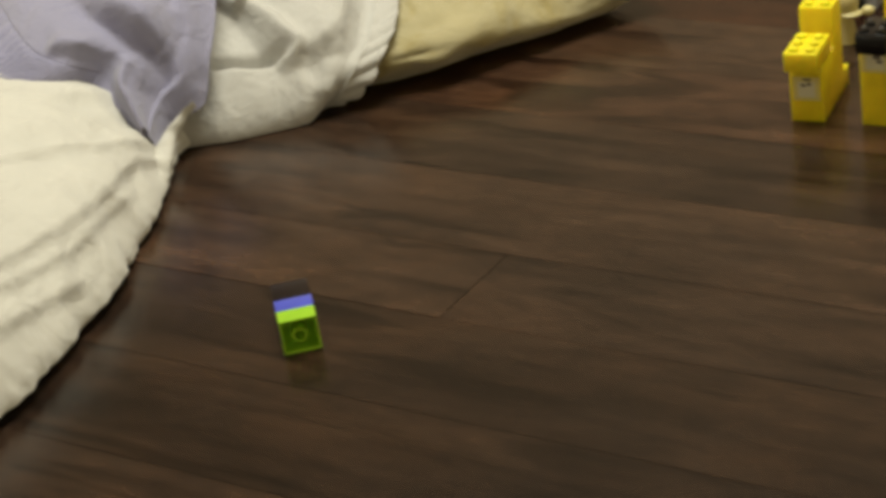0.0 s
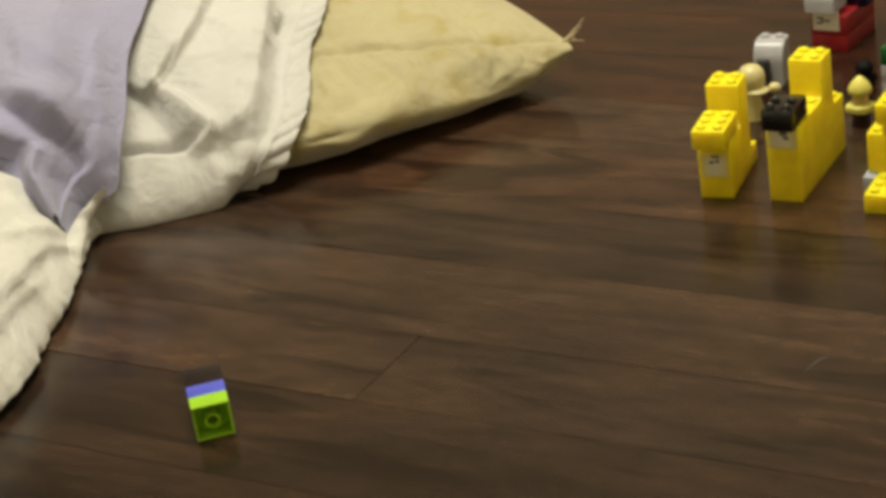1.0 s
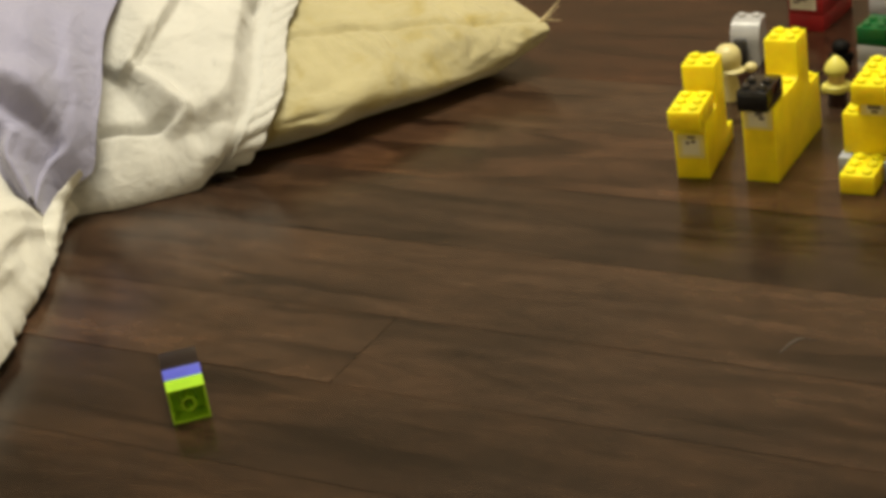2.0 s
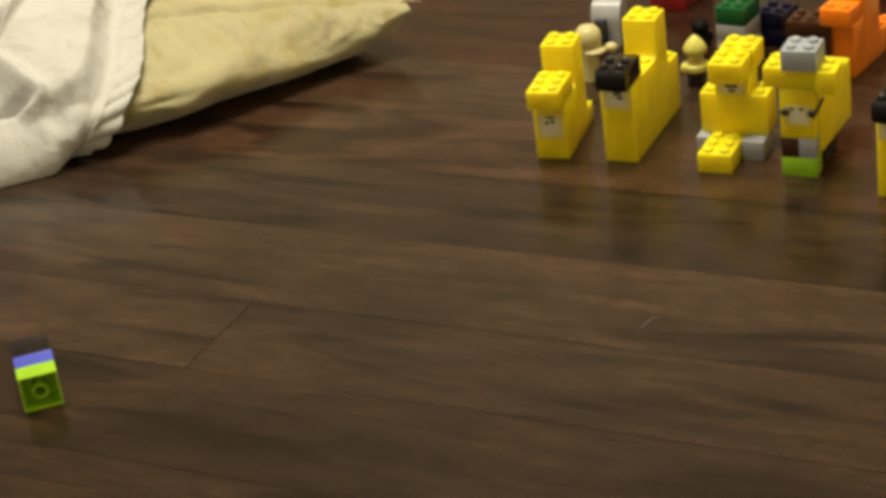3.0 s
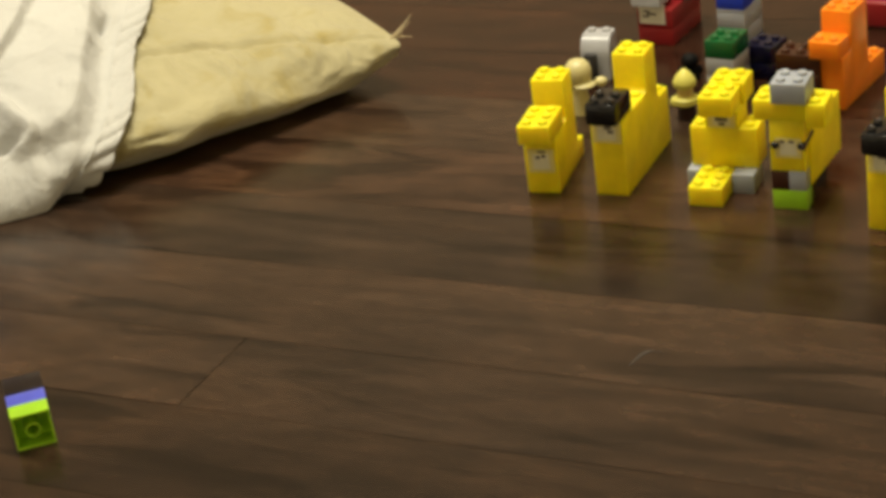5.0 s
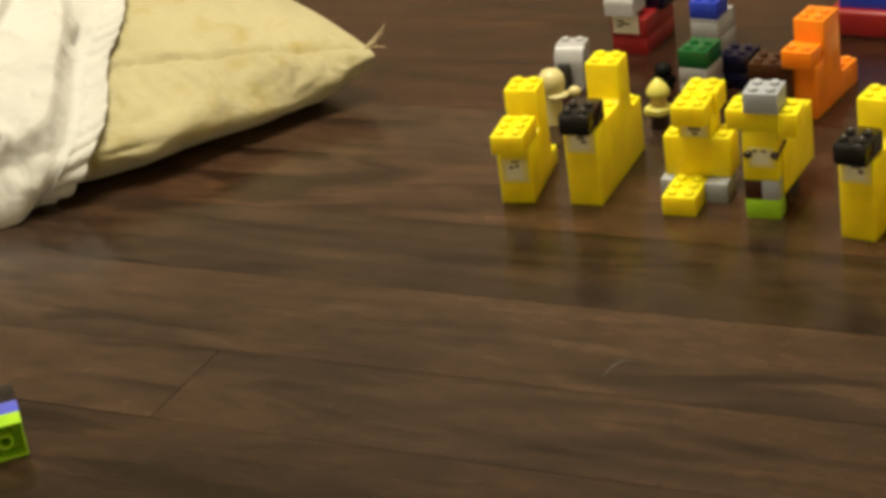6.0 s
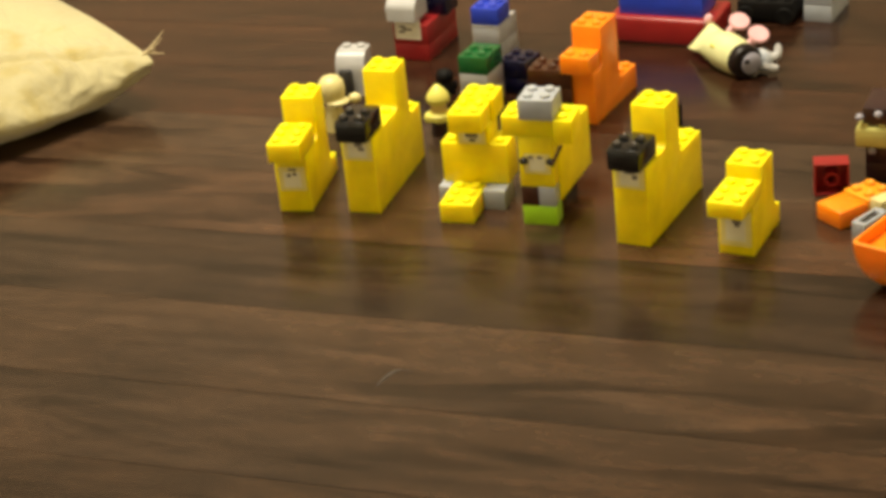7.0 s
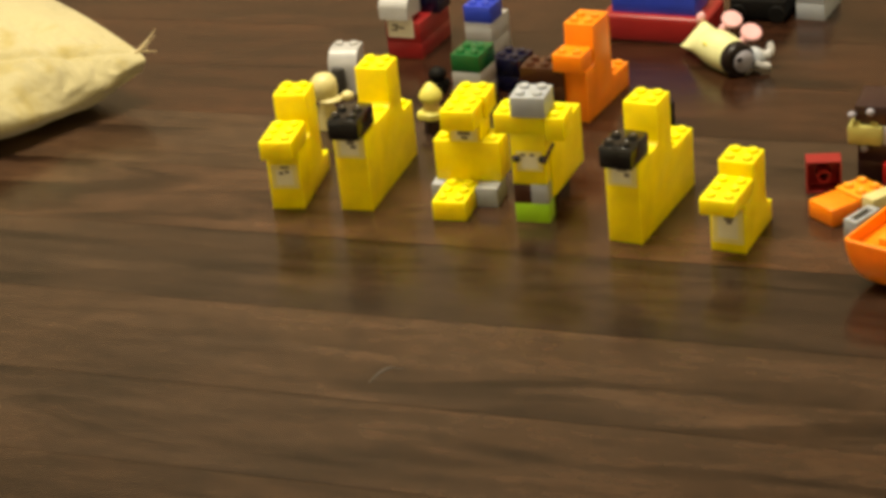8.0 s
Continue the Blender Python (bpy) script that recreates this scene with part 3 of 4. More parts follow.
def lavender_skin(u, v):
    a, b = Vector(spline(LAV_LEFT, u)), Vector(spline(LAV_RIGHT, u))
    p = a.lerp(b, v)
    arch = math.sin(math.pi * v)
    drape = sum(high * (flap(u, v, line, wide, wide * 0.75, 0.3) if high > 0 else roll(u, v, line, wide)) for high, wide, line in LAV_FOLDS)
    drape = drape * ease(arch * 2.5) + 0.007 * math.sin(v * 9 + 5 * u) * arch
    p.z += 0.02 * arch * (1 - 0.5 * u) + 0.012 * (1 - u) + drape + 0.004 * fuzzy(p.x, p.y, 3, 22)
    p.y -= drape * 0.6
    p.z -= 0.022 * ease((v - 0.86) / 0.14) * ease((u - 0.5) / 0.12) * (1 - ease((u - 0.93) / 0.07))
    return lie_on(p, v)


shirt = thing("cloth", "thin lavender cotton cloth draped over the quilt and pillowcase", "cloth", pose(0, 0, 0))
thicken(part("drape", sheet(170, 150, lambda u, v: lavender_skin(u, 0.18 + 0.82 * v)), LAVENDER, shirt), 0.0018)


def cuff_skin(u, v):
    p = lavender_skin(u, 0.1798 * v)
    rib = math.sin(u * 320 + 5 * v) * ease(v * 4) * ease((1 - v) * 5) * (1 - ease((u - 0.55) / 0.08))
    return Vector((p.x, p.y, p.z + 0.0038 * rib + 0.0012 * ease(v * 5) * ease((1 - v) * 5)))


thicken(part("ribbed_band", sheet(520, 12, cuff_skin), LAVENDER, shirt, "ribbed knit lavender edge band"), 0.0015)


# ---- brick-built animals, six in a row and one behind ----
def body_mesh(length, courses, neck_y, neck_top, front, neck_len=2.0, curve=0.35):
    """The joined body, front and neck of an animal from its side outline, in studs and courses, with soft inner corners and studs on top."""
    outline = [(0, 0), (length, 0), (length, courses)]
    back = neck_y + neck_len
    if length - back > 0.2:
        c = min(curve, length - back - 0.05)
        outline += [(back + c * (1 - math.sin(k * math.pi / 8)), courses + c * (1 - math.cos(k * math.pi / 8))) for k in range(5)]
    outline += [(back, neck_top), (neck_y, neck_top)]
    c = min(curve, neck_y - 0.05)
    outline += [(neck_y - c * (1 - math.cos(k * math.pi / 8)), front + c * (1 - math.sin(k * math.pi / 8))) for k in range(5)]
    outline.append((0, front))
    bm = bmesh.new()
    rows = [[bm.verts.new((x, y * S, z * H)) for y, z in outline] for x in (0.00001, 2 * S - 0.00001)]
    for k in range(len(outline)):
        n = (k + 1) % len(outline)
        bm.faces.new((rows[0][k], rows[0][n], rows[1][n], rows[1][k]))
    bm.faces.new(rows[0])
    bm.faces.new(rows[1][::-1])
    bmesh.ops.recalc_face_normals(bm, faces=bm.faces)
    bmesh.ops.bevel(bm, geom=[e for e in bm.edges if e.calc_face_angle(0) > 0.6], offset=0.0005, segments=2, profile=0.5, affect="EDGES")
    for i in range(2):
        tops = [(neck_y + 0.5 + j, neck_top) for j in range(int(neck_len + 0.01))]
        tops += [(length - 0.5 - j, courses) for j in range(int(length - back + 0.15))]
        tops += [(neck_y - 0.55, front)] if neck_y > 3 else []
        for y, z in tops:
            add_lathe(bm, STUD, Matrix.Translation(((i + 0.5) * S, y * S, z * H)), 14)
    return bm


def llama(x, y, turn, label, colour, body, neck, head, head_colour):
    """body: length and courses; neck: place and top; head: place, course and length."""
    (length, courses), (neck_y, neck_top), (head_y, head_z, head_len) = body, neck, head
    ob = thing("brick_animal", label, "toy animal", pose(x, y, 0, 0, 0, -turn), "brick-built animals")
    part("body", body_mesh(length, courses, neck_y, neck_top, head_z), colour, ob)
    dark = head_colour is BLACK
    brick(ob, 0, head_y, head_z, 2, head_len, 1.15 if dark else 1, head_colour, bevel=0.004 if dark else 0.0012)
    return ob


small = llama(-0.153, 1.741, 14.3, "small yellow toy-brick animal with a yellow brick head on the floor", YELLOW, (6, 1), (2.8, 5.15), (-1, 3, 3.2), YELLOW)
face_print(small, 0.2, 0, 1.15, 1.6, 1.25, ((0.5, 0.75, 0.25, 0.16), (0.85, 0.82, 0.25, 0.16), (0.62, 1.08, 0.5, 0.12)))
tall_a = llama(-0.087, 1.723, 20.3, "tall yellow toy-brick animal with a black brick head on the floor", YELLOW, (8.35, 3), (4.55, 6), (-0.85, 4, 2.9), BLACK)
face_print(tall_a, 0.1, 0, 2.85, 1.75, 1.1, ((0.75, 0.72, 0.45, 0.25), (0.95, 0.52, 0.35, 0.16)))
tall_b = llama(0.153, 1.599, 29.6, "tall yellow toy-brick animal with a glossy black brick head", YELLOW, (8.2, 3), (2.95, 6), (-0.9, 4, 2.7), BLACK)
face_print(tall_b, 0.1, 0, 2.9, 1.75, 1.05, ((1.05, 0.5, 0.3, 0.2), (0.6, 0.75, 0.6, 0.16)))

cub = thing("brick_animal", "smallest yellow toy-brick animal with a long flat head", "toy animal", pose(0.238, 1.560, 0, 0, 0, -28.6), "brick-built animals")
part("body", body_mesh(4.6, 1, 1.55, 3.93, 2.45, 2.0, 0.9), YELLOW, cub)
brick(cub, 0, -1.7, 2.45, 2, 3.24, 0.8, YELLOW, bevel=0.0012)

face_print(cub, 0.12, 0, 0.45, 1.75, 1.75, ((0.7, 1.15, 0.5, 0.22), (0.82, 0.98, 0.28, 0.17)))

rust = thing("brick_animal", "tall orange toy-brick animal standing behind the yellow row", "toy animal", pose(0.1305, 1.871, 0, 0, 0, -30), "brick-built animals")
part("body", body_mesh(6.6, 1.35, 1.42, 5.05, 2.85, 2.55), ORANGE, rust, at=pose(0, 0.9 * S, 0))
brick(rust, -0.12, 0.5, 2.85, 2, 1.8, 1, ORANGE, bevel=0.001)

# seated animal with grey feet
seated = thing("brick_animal", "seated yellow toy-brick animal with grey brick feet and a big head", "toy animal", pose(-0.0015, 1.6795, 0, 0, 0, -20), "brick-built animals")
brick(seated, 0, 0, 0, 2, 3, 1, YELLOW)
brick(seated, -0.75, 2.3, 0, 0.7, 2, 1, GREY, "pale grey brick foot", studs=False)
brick(seated, 2.05, 2, 0, 1.3, 2, 1, GREY, "pale grey brick foot", studs=False)
brick(seated, -0.6, 3, 1, 4, 2, 2.1, YELLOW)
brick(seated, 0.35, 3, 3.1, 2, 2, 0.9, YELLOW)
brick(seated, 0.3, 2, 4, 2, 2, 1, YELLOW)
brick(seated, 0.4, 4.02, 4, 2.1, 2, 1.12, YELLOW)
face_print(seated, 0.55, 3, 3.1, 1.6, 0.8, ((0.42, 0.34, 0.75, 0.26), (0.62, 0.12, 0.38, 0.16)))

# standing animal with a grey cap, wide arms and a lime foot
capped = thing("brick_animal", "yellow toy-brick animal with a grey cap, wide arms and lime foot", "toy animal", pose(0.0745, 1.6575, 0, 0, 0, -20), "brick-built animals")
brick(capped, 0, 0, 0, 2, 1.2, 1, LIME, "lime green brick foot")
brick(capped, 0, 0, 1, 1, 1, 1, BROWN, "dark brown brick")
brick(capped, 1, 0, 1, 1, 1, 1, GREY, "grey brick")
brick(capped, 0, 0, 2, 2, 1, 2.6, YELLOW)
brick(capped, -0.85, -0.04, 4.6, 3.05, 2, 1, YELLOW)
brick(capped, 2.22, -0.4, 4.45, 1.1, 2, 1.15, YELLOW)
brick(capped, 0.3, -0.45, 5.6, 2, 2, 1, GREY, "grey brick cap")
brick(capped, 0.1, 1.02, 1.0, 2, 5.3, 3.05, YELLOW, turn=-5)
brick(capped, 0.6, 3.6, 0, 1, 2, 1, BROWN, "dark brown brick leg", turn=-5)
face_print(capped, 0.3, 0, 2.7, 1.5, 1.0, ((0.25, 0.78, 0.28, 0.12), (0.8, 0.78, 0.28, 0.12)))
for ex in (0.3, 1.85):
    bm = bmesh.new()
    add_blob(bm, (ex * S, -0.001, 3.35 * H), (0.0042, 0.003, 0.0036), u=14, v=8)
    part("eye", bm, BLACK, capped, "black round eye")
bm = bmesh.new()
way = Vector((0.55 * S, 0.3 * S, 0.95 * H))
add_lathe(bm, [(0.0016, 0), (0.0016, way.length)], Matrix.Translation((1.95 * S, -0.2 * S, 3.2 * H)) @ way.to_track_quat("Z", "Y").to_matrix().to_4x4(), 10)
part("strap", bm, BROWN, capped, "thin dark strap")

# ---- loose bricks in the open floor ----
# lime, blue and dark brick joined and lying on their side, the hollow underside to the front
tipped = thing("brick_stack", "lime and blue toy bricks joined, lying on their side", "toy bricks", pose(-0.562, 1.3345, 0, 0, 0, 20))
side = pose(0, 0, 0, -90, 0, 0) @ pose(0, -2 * S, 0)
part("brick", open_brick_mesh(2, 2, LIME), LIME, tipped, "lime brick showing its hollow underside", at=side)
part("brick", brick_mesh(2, 2, 1, VIOLETBLUE), VIOLETBLUE, tipped, "violet-blue brick", at=side @ pose(0, 0, H))
part("brick", brick_mesh(2, 2, 1.6, DUSK), DUSK, tipped, "dark grey brick", at=side @ pose(0, 0, 2 * H))

red_side = thing("toy_brick", "single red toy brick lying on its side, hollow side forward", "toy brick", pose(0.341, 1.651, 0, 0, 0, -9))
part("brick", open_brick_mesh(2, 2, DARKRED), DARKRED, red_side, at=side)

# ---- bricks and vehicles behind the row ----
green_stack = thing("brick_stack", "dark green toy brick on milky white bricks", "toy bricks", pose(0.033, 1.952, 0, 0, 0, -28))
for k in (0, 1):
    brick(green_stack, 0, 0, k, 2, 2.5, 1, MILKY, "milky white brick")
brick(green_stack, 0, 0, 2, 2, 2.5, 1, GREEN, "glossy dark green brick")

navy = thing("brick_stack", "dark navy toy bricks stacked on the floor", "toy bricks", pose(0.076, 1.98, 0, 0, 0, -34))
for k in (0, 1):
    brick(navy, 0, 0, k, 2, 2.2, 1, NAVY, bevel=0.002)

brown = thing("brick_stack", "glossy dark brown toy bricks stacked on the floor", "toy bricks", pose(0.101, 1.894, 0, 0, 0, -24))
for k in (0, 1, 2):
    brick(brown, 0, 0, k, 2.85, 2, 1, BROWN)

blue_stack = thing("brick_stack", "blue toy brick on tall milky white bricks", "toy bricks", pose(0.054, 2.085, 0, 0, 0, -28))
for k, tall in ((0, 1), (1, 1), (2, 0.2)):
    brick(blue_stack, 0, 0, k, 2, 3, tall, MILKY, "milky white brick", studs=False)
brick(blue_stack, 0, 0, 2.2, 2, 2, 1, BLUE, "blue brick")

def curved_block(w, d, h, material, owner, label, at):
    """A block with a rounded front shoulder and two studs on top."""
    prof = [(0, 0), (0, h * 0.55)]
    prof += [(d * 0.45 * (1 - math.cos(k / 8 * math.pi / 2)), h * (0.55 + 0.45 * math.sin(k / 8 * math.pi / 2))) for k in range(1, 9)]
    prof += [(d, h), (d, 0)]
    bm = bmesh.new()
    a = [bm.verts.new((0, y, z)) for y, z in prof]
    b = [bm.verts.new((w, y, z)) for y, z in prof]
    for i in range(len(prof)):
        j = (i + 1) % len(prof)
        bm.faces.new((a[i], a[j], b[j], b[i]))
    bm.faces.new(a)
    bm.faces.new(b[::-1])
    bmesh.ops.bevel(bm, geom=[e for e in bm.edges if abs(e.verts[0].co.x - e.verts[1].co.x) < 1e-6], offset=0.001, segments=2, affect="EDGES")
    for i in range(2):
        add_lathe(bm, STUD, Matrix.Translation(((i + 0.5) * w / 2, d * 0.75, h)), 14)
    return part("block", bm, material, owner, label, at=at)


slide = thing("curved_brick", "glossy pale grey curved toy brick behind the yellow animals", "toy brick", pose(-0.098, 2.02, 0, 0, 0, -16))
curved_block(2 * S, 2 * S, 2.5 * H, PALE, slide, "", pose(0, 0, 0))
bm = bmesh.new()
add_box(bm, 0.3 * S, 1.2 * S, -0.55 * S, -0.01 * S, 0, 1.7 * H, 0.003)
part("block", bm, DARKGREY, slide, "dark grey block")

engine = thing("toy_engine", "dark red toy brick engine with a grey nose and white sticker", "toy vehicle", pose(-0.033, 2.113, 0, 0, 0, -26))
brick(engine, 0, 0, 0, 2.6, 5, 1, DARKRED, "dark red brick base")
brick(engine, 0, 0, 1, 2.6, 5, 1.2, DARKRED, "dark red brick body")
curved_block(2.2 * S, 2.2 * S, 1.3 * H, PALE, engine, "pale grey rounded nose", pose(-0.2 * S, -0.5 * S, 2.5 * H))
brick(engine, 1.2, 2.2, 2.2, 2, 2, 1.4, NAVY, "navy brick")
bm = bmesh.new()
add_box(bm, 0.15 * S, 2.1 * S, -0.0006, 0.0004, 1.3 * H, 2.5 * H, 0.0002, 1)
sticker = part("sticker", bm, WHITE, engine, "white sticker with dark marks")
for bx, bz, bw in ((0.5, 2.0, 0.5), (0.75, 1.85, 0.7), (0.45, 1.7, 0.45)):
    bm = bmesh.new()
    add_box(bm, bx * S, (bx + bw) * S, -0.001, -0.0005, bz * H, (bz + 0.12) * H)
    part("mark", bm, INK, sticker, "dark printed bar")

wagon = thing("toy_wagon", "long red toy wagon with a blue brick load", "toy vehicle", pose(0.205, 2.098, 0, 0, 0, -27))
bm = bmesh.new()
add_box(bm, 0, 0.122, 0, 0.07, 0, 1.6 * H, 0.004, 3)
part("wagon_body", bm, DARKRED, wagon, "glossy red wagon body")
brick(wagon, 0.7, 0.6, 1.6, 6, 3, 1.5, BLUE, "blue brick load")

black_car = thing("toy_vehicle", "black toy vehicle on the floor", "toy vehicle", pose(0.352, 2.115, 0, 0, 0, -25))
brick(black_car, 0, 0, 0.15, 4, 4, 1.2, SOOT, bevel=0.003)
brick(black_car, 1, 1, 1.35, 2, 3, 1, SOOT, bevel=0.003)
for wx, wy in ((0.6, 0.1), (3.4, 0.1), (0.6, 3.9), (3.4, 3.9)):
    bm = bmesh.new()
    add_lathe(bm, [(0.009, -0.004), (0.01, -0.003), (0.01, 0.003), (0.009, 0.004)], Matrix.Translation((wx * S, wy * S, 0.0101)) @ pose(0, 0, 0, 90), 20)
    part("wheel", bm, SOOT, black_car)

grey_block = thing("toy_brick", "pale grey toy brick on the floor", "toy brick", pose(0.424, 2.098, 0, 0, 0, -29))
brick(grey_block, 0, 0, 0, 2, 4, 1, GREY)
brick(grey_block, 0, 0, 1, 2, 2, 1, GREY)


small_black = thing("toy_brick", "small black toy brick on the floor", "toy brick", pose(0.229, 1.842, 0, 0, 0, -28))
brick(small_black, 0, 0, 0, 1, 1, 1.2, SOOT, bevel=0.002)


# ---- small toy figures, plain shapes ----
def figurine(x, y, turn, material, label, rings, extra=()):
    bm = bmesh.new()
    add_lathe(bm, rings, seg=24)
    for centre, radii in extra:
        add_blob(bm, centre, radii, u=16, v=10)
    ob = new("toy_figure", mesh_of("toy_figure", bm, material, True, 0.9))
    ob.matrix_basis = pose(x, y, 0, 0, 0, turn)
    return tagged(ob, label, "toy figure")


figurine(-0.1, 1.928, 0, CREAM, "small cream toy figure with a round head and brim",
         [(0.0, 0), (0.011, 0.0005), (0.0105, 0.012), (0.009, 0.022), (0.006, 0.029), (0.0115, 0.0335), (0.0135, 0.039), (0.0143, 0.046), (0.0132, 0.053), (0.009, 0.0585), (0.001, 0.0605)],
         [((0.005, -0.006, 0.034), (0.0125, 0.012, 0.0035)), ((0.023, -0.002, 0.034), (0.007, 0.006, 0.0055)), ((-0.013, 0, 0.02), (0.005, 0.005, 0.009))])
lemon_figure = figurine(0.008, 1.89, 0, LEMON, "small lemon yellow toy figure with a pointed cap",
         [(0.0, 0), (0.0095, 0.0005), (0.009, 0.014), (0.0135, 0.017), (0.0135, 0.022), (0.008, 0.025), (0.0085, 0.033), (0.0118, 0.0355), (0.0122, 0.04), (0.009, 0.046), (0.004, 0.0515), (0.001, 0.0535)],
         [((-0.012, 0, 0.018), (0.004, 0.005, 0.006)), ((0.012, 0, 0.018), (0.004, 0.005, 0.006))])
figurine(0.018, 1.995, 0, SOOT, "small dark grey toy figure with a round head",
         [(0.0, 0), (0.010, 0.0005), (0.0098, 0.008), (0.0085, 0.013), (0.0072, 0.0145), (0.0092, 0.017), (0.0098, 0.021), (0.008, 0.0255), (0.004, 0.028), (0.001, 0.0283)],
         [((-0.01, 0, 0.009), (0.0035, 0.0045, 0.0055)), ((0.01, 0, 0.009), (0.0035, 0.0045, 0.0055))])
lemon_figure.data.materials.append(SKIN)
lemon_figure.data.materials.append(MAROON)
for poly in lemon_figure.data.polygons:
    poly.material_index = 2 if poly.center.z < 0.013 else 1 if 0.024 < poly.center.z < 0.034 else 0


# ---- toy mouse lying on its side ----
mouse = thing("toy_mouse", "small cream toy mouse with pink ears lying on its side", "toy mouse", pose(0.333, 1.952, 0, 0, 0, -68))


def bag_body(length, girth):
    """A puffed bag along -x: round at the mouth, pinched to a slanting seam with two drawn-out corners."""
    bm = bmesh.new()
    nu, nv = 26, 28
    rows = []
    for i in range(nu + 1):
        s = i / nu
        flat = ease((s - 0.45) / 0.55)
        r = girth * (1 + 0.16 * math.sin(math.pi * min(s * 1.25, 1)))
        row = []
        for j in range(nv):
            q = 2 * math.pi * j / nv
            along, across = r * math.cos(q) * (1 + 0.06 * flat), r * math.sin(q) * (1 - 0.86 * flat)
            pull = 0.006 * flat * abs(math.cos(q)) ** 6
            slant = radians(40) * flat
            y = along * math.cos(slant) - across * math.sin(slant)
            z = along * math.sin(slant) + across * math.cos(slant)
            z += girth + 0.002 * flat
            row.append(bm.verts.new((-s * length - pull, y, max(z, 0.0005 + 0.003 * flat))))
        rows.append(row)
    for a, b in zip(rows, rows[1:]):
        for j in range(nv):
            bm.faces.new((a[j], a[(j + 1) % nv], b[(j + 1) % nv], b[j]))
    bm.faces.new(rows[0][::-1])
    bm.faces.new(rows[-1])
    return bm


part("body", bag_body(0.09, 0.0175), FELT, mouse, "cream puffed body")
mouth = Matrix.Translation((0, 0, 0.0178)) @ pose(0, 0, 0, 0, 90)
bm = bmesh.new()
add_lathe(bm, [(0.0178, -0.0085), (0.0184, -0.007), (0.0184, 0.001), (0.0165, 0.0038), (0.012, 0.0052)], mouth, 28)
part("band", bm, DUSK, mouse, "dark grey band")
bm = bmesh.new()
add_lathe(bm, [(0.0125, 0.002), (0.0122, 0.0055), (0.0095, 0.0085), (0.005, 0.0098), (0.001, 0.01)], Matrix.Translation((0, 0.0035, -0.0015)) @ mouth, 24)
part("nose", bm, SLATE, mouse, "round grey nose")
bm = bmesh.new()
add_blob(bm, (-0.001, 0.021, 0.014), (0.013, 0.0075, 0.0125), (0, 0, 15))
part("cheek", bm, GREY, mouse, "grey cheek")
for cx, cy, cz in ((-0.064, 0.033, 0.036), (-0.023, 0.031, 0.034)):
    bm = bmesh.new()
    add_lathe(bm, [(0.002, -0.0025), (0.0100, -0.002), (0.0114, 0), (0.0100, 0.002), (0.002, 0.0016)], Matrix.Translation((cx, cy, cz)) @ pose(0, 0, 0, 0, 0, 68) @ pose(0, 0, 0, 34, 8, 0), 28)
    add_blob(bm, (cx - 0.002, cy - 0.009, cz - 0.008), (0.004, 0.008, 0.005), (35, 0, 0), 12, 8)
    part("ear", bm, PINK, mouse, "round pink ear")
bm = bmesh.new()
add_blob(bm, (-0.094, 0.012, 0.034), (0.005, 0.005, 0.007), (0, 20, 30), 14, 8)
part("foot", bm, PINK, mouse, "small pink foot")
bm = bmesh.new()
add_blob(bm, (0.0085, -0.004, 0.021), (0.0022, 0.0034, 0.003), (0, 25, 0), 12, 8)
part("eye", bm, DUSK, mouse, "dark eye")
bm = bmesh.new()
add_blob(bm, (-0.038, -0.0165, 0.026), (0.0055, 0.002, 0.0042), (20, 0, 0), 12, 8)
part("spot", bm, LEMON, mouse, "olive yellow spot")


def limb(points, thick):
    """A soft bent limb that tapers to a round tip."""
    bm = bmesh.new()
    steps, seg, loops = 14, 10, []
    for k in range(steps + 1):
        c, n = Vector(spline(points, k / steps)), Vector(spline(points, min(k / steps + 0.02, 1))) - Vector(spline(points, max(k / steps - 0.02, 0)))
        turn = n.to_track_quat("Z", "Y").to_matrix()
        r = thick * (1 - 0.45 * k / steps) * (1.0 if 0 < k < steps else 0.4)
        loops.append([bm.verts.new(c + turn @ Vector((r * math.cos(2 * math.pi * q / seg), r * math.sin(2 * math.pi * q / seg), 0))) for q in range(seg)])
    for a, b in zip(loops, loops[1:]):
        for q in range(seg):
            bm.faces.new((a[q], a[(q + 1) % seg], b[(q + 1) % seg], b[q]))
    bm.faces.new(loops[0][::-1])
    bm.faces.new(loops[-1])
    return bm


part("arm", limb([(-0.004, 0.02, 0.021), (0.002, 0.029, 0.016), (0.004, 0.036, 0.018), (0.002, 0.0385, 0.024), (0, 0.0365, 0.027)], 0.0062), PALE, mouse, "pale grey bent arm")
part("arm", limb([(0.004, 0.018, 0.012), (0.01, 0.025, 0.008), (0.012, 0.031, 0.0065)], 0.0062), PALE, mouse, "pale grey short arm")

# ---- orange pieces and dark figure at the row's end ----
prow = thing("toy_brick", "smooth orange toy brick lying among other loose bricks", "toy brick", pose(0.348, 1.576, 0, 0, 0, 29))
brick(prow, 0, 0, 0, 2, 2, 0.93, ORANGE, bevel=0.0022, studs=False)

amber_brick = thing("toy_brick", "light orange toy brick with studs among loose bricks", "toy brick", pose(0.3765, 1.5925, 0, 0, 0, 29))
brick(amber_brick, 0, 0, 0, 2, 2, 1, LIGHTORANGE, bevel=0.001)

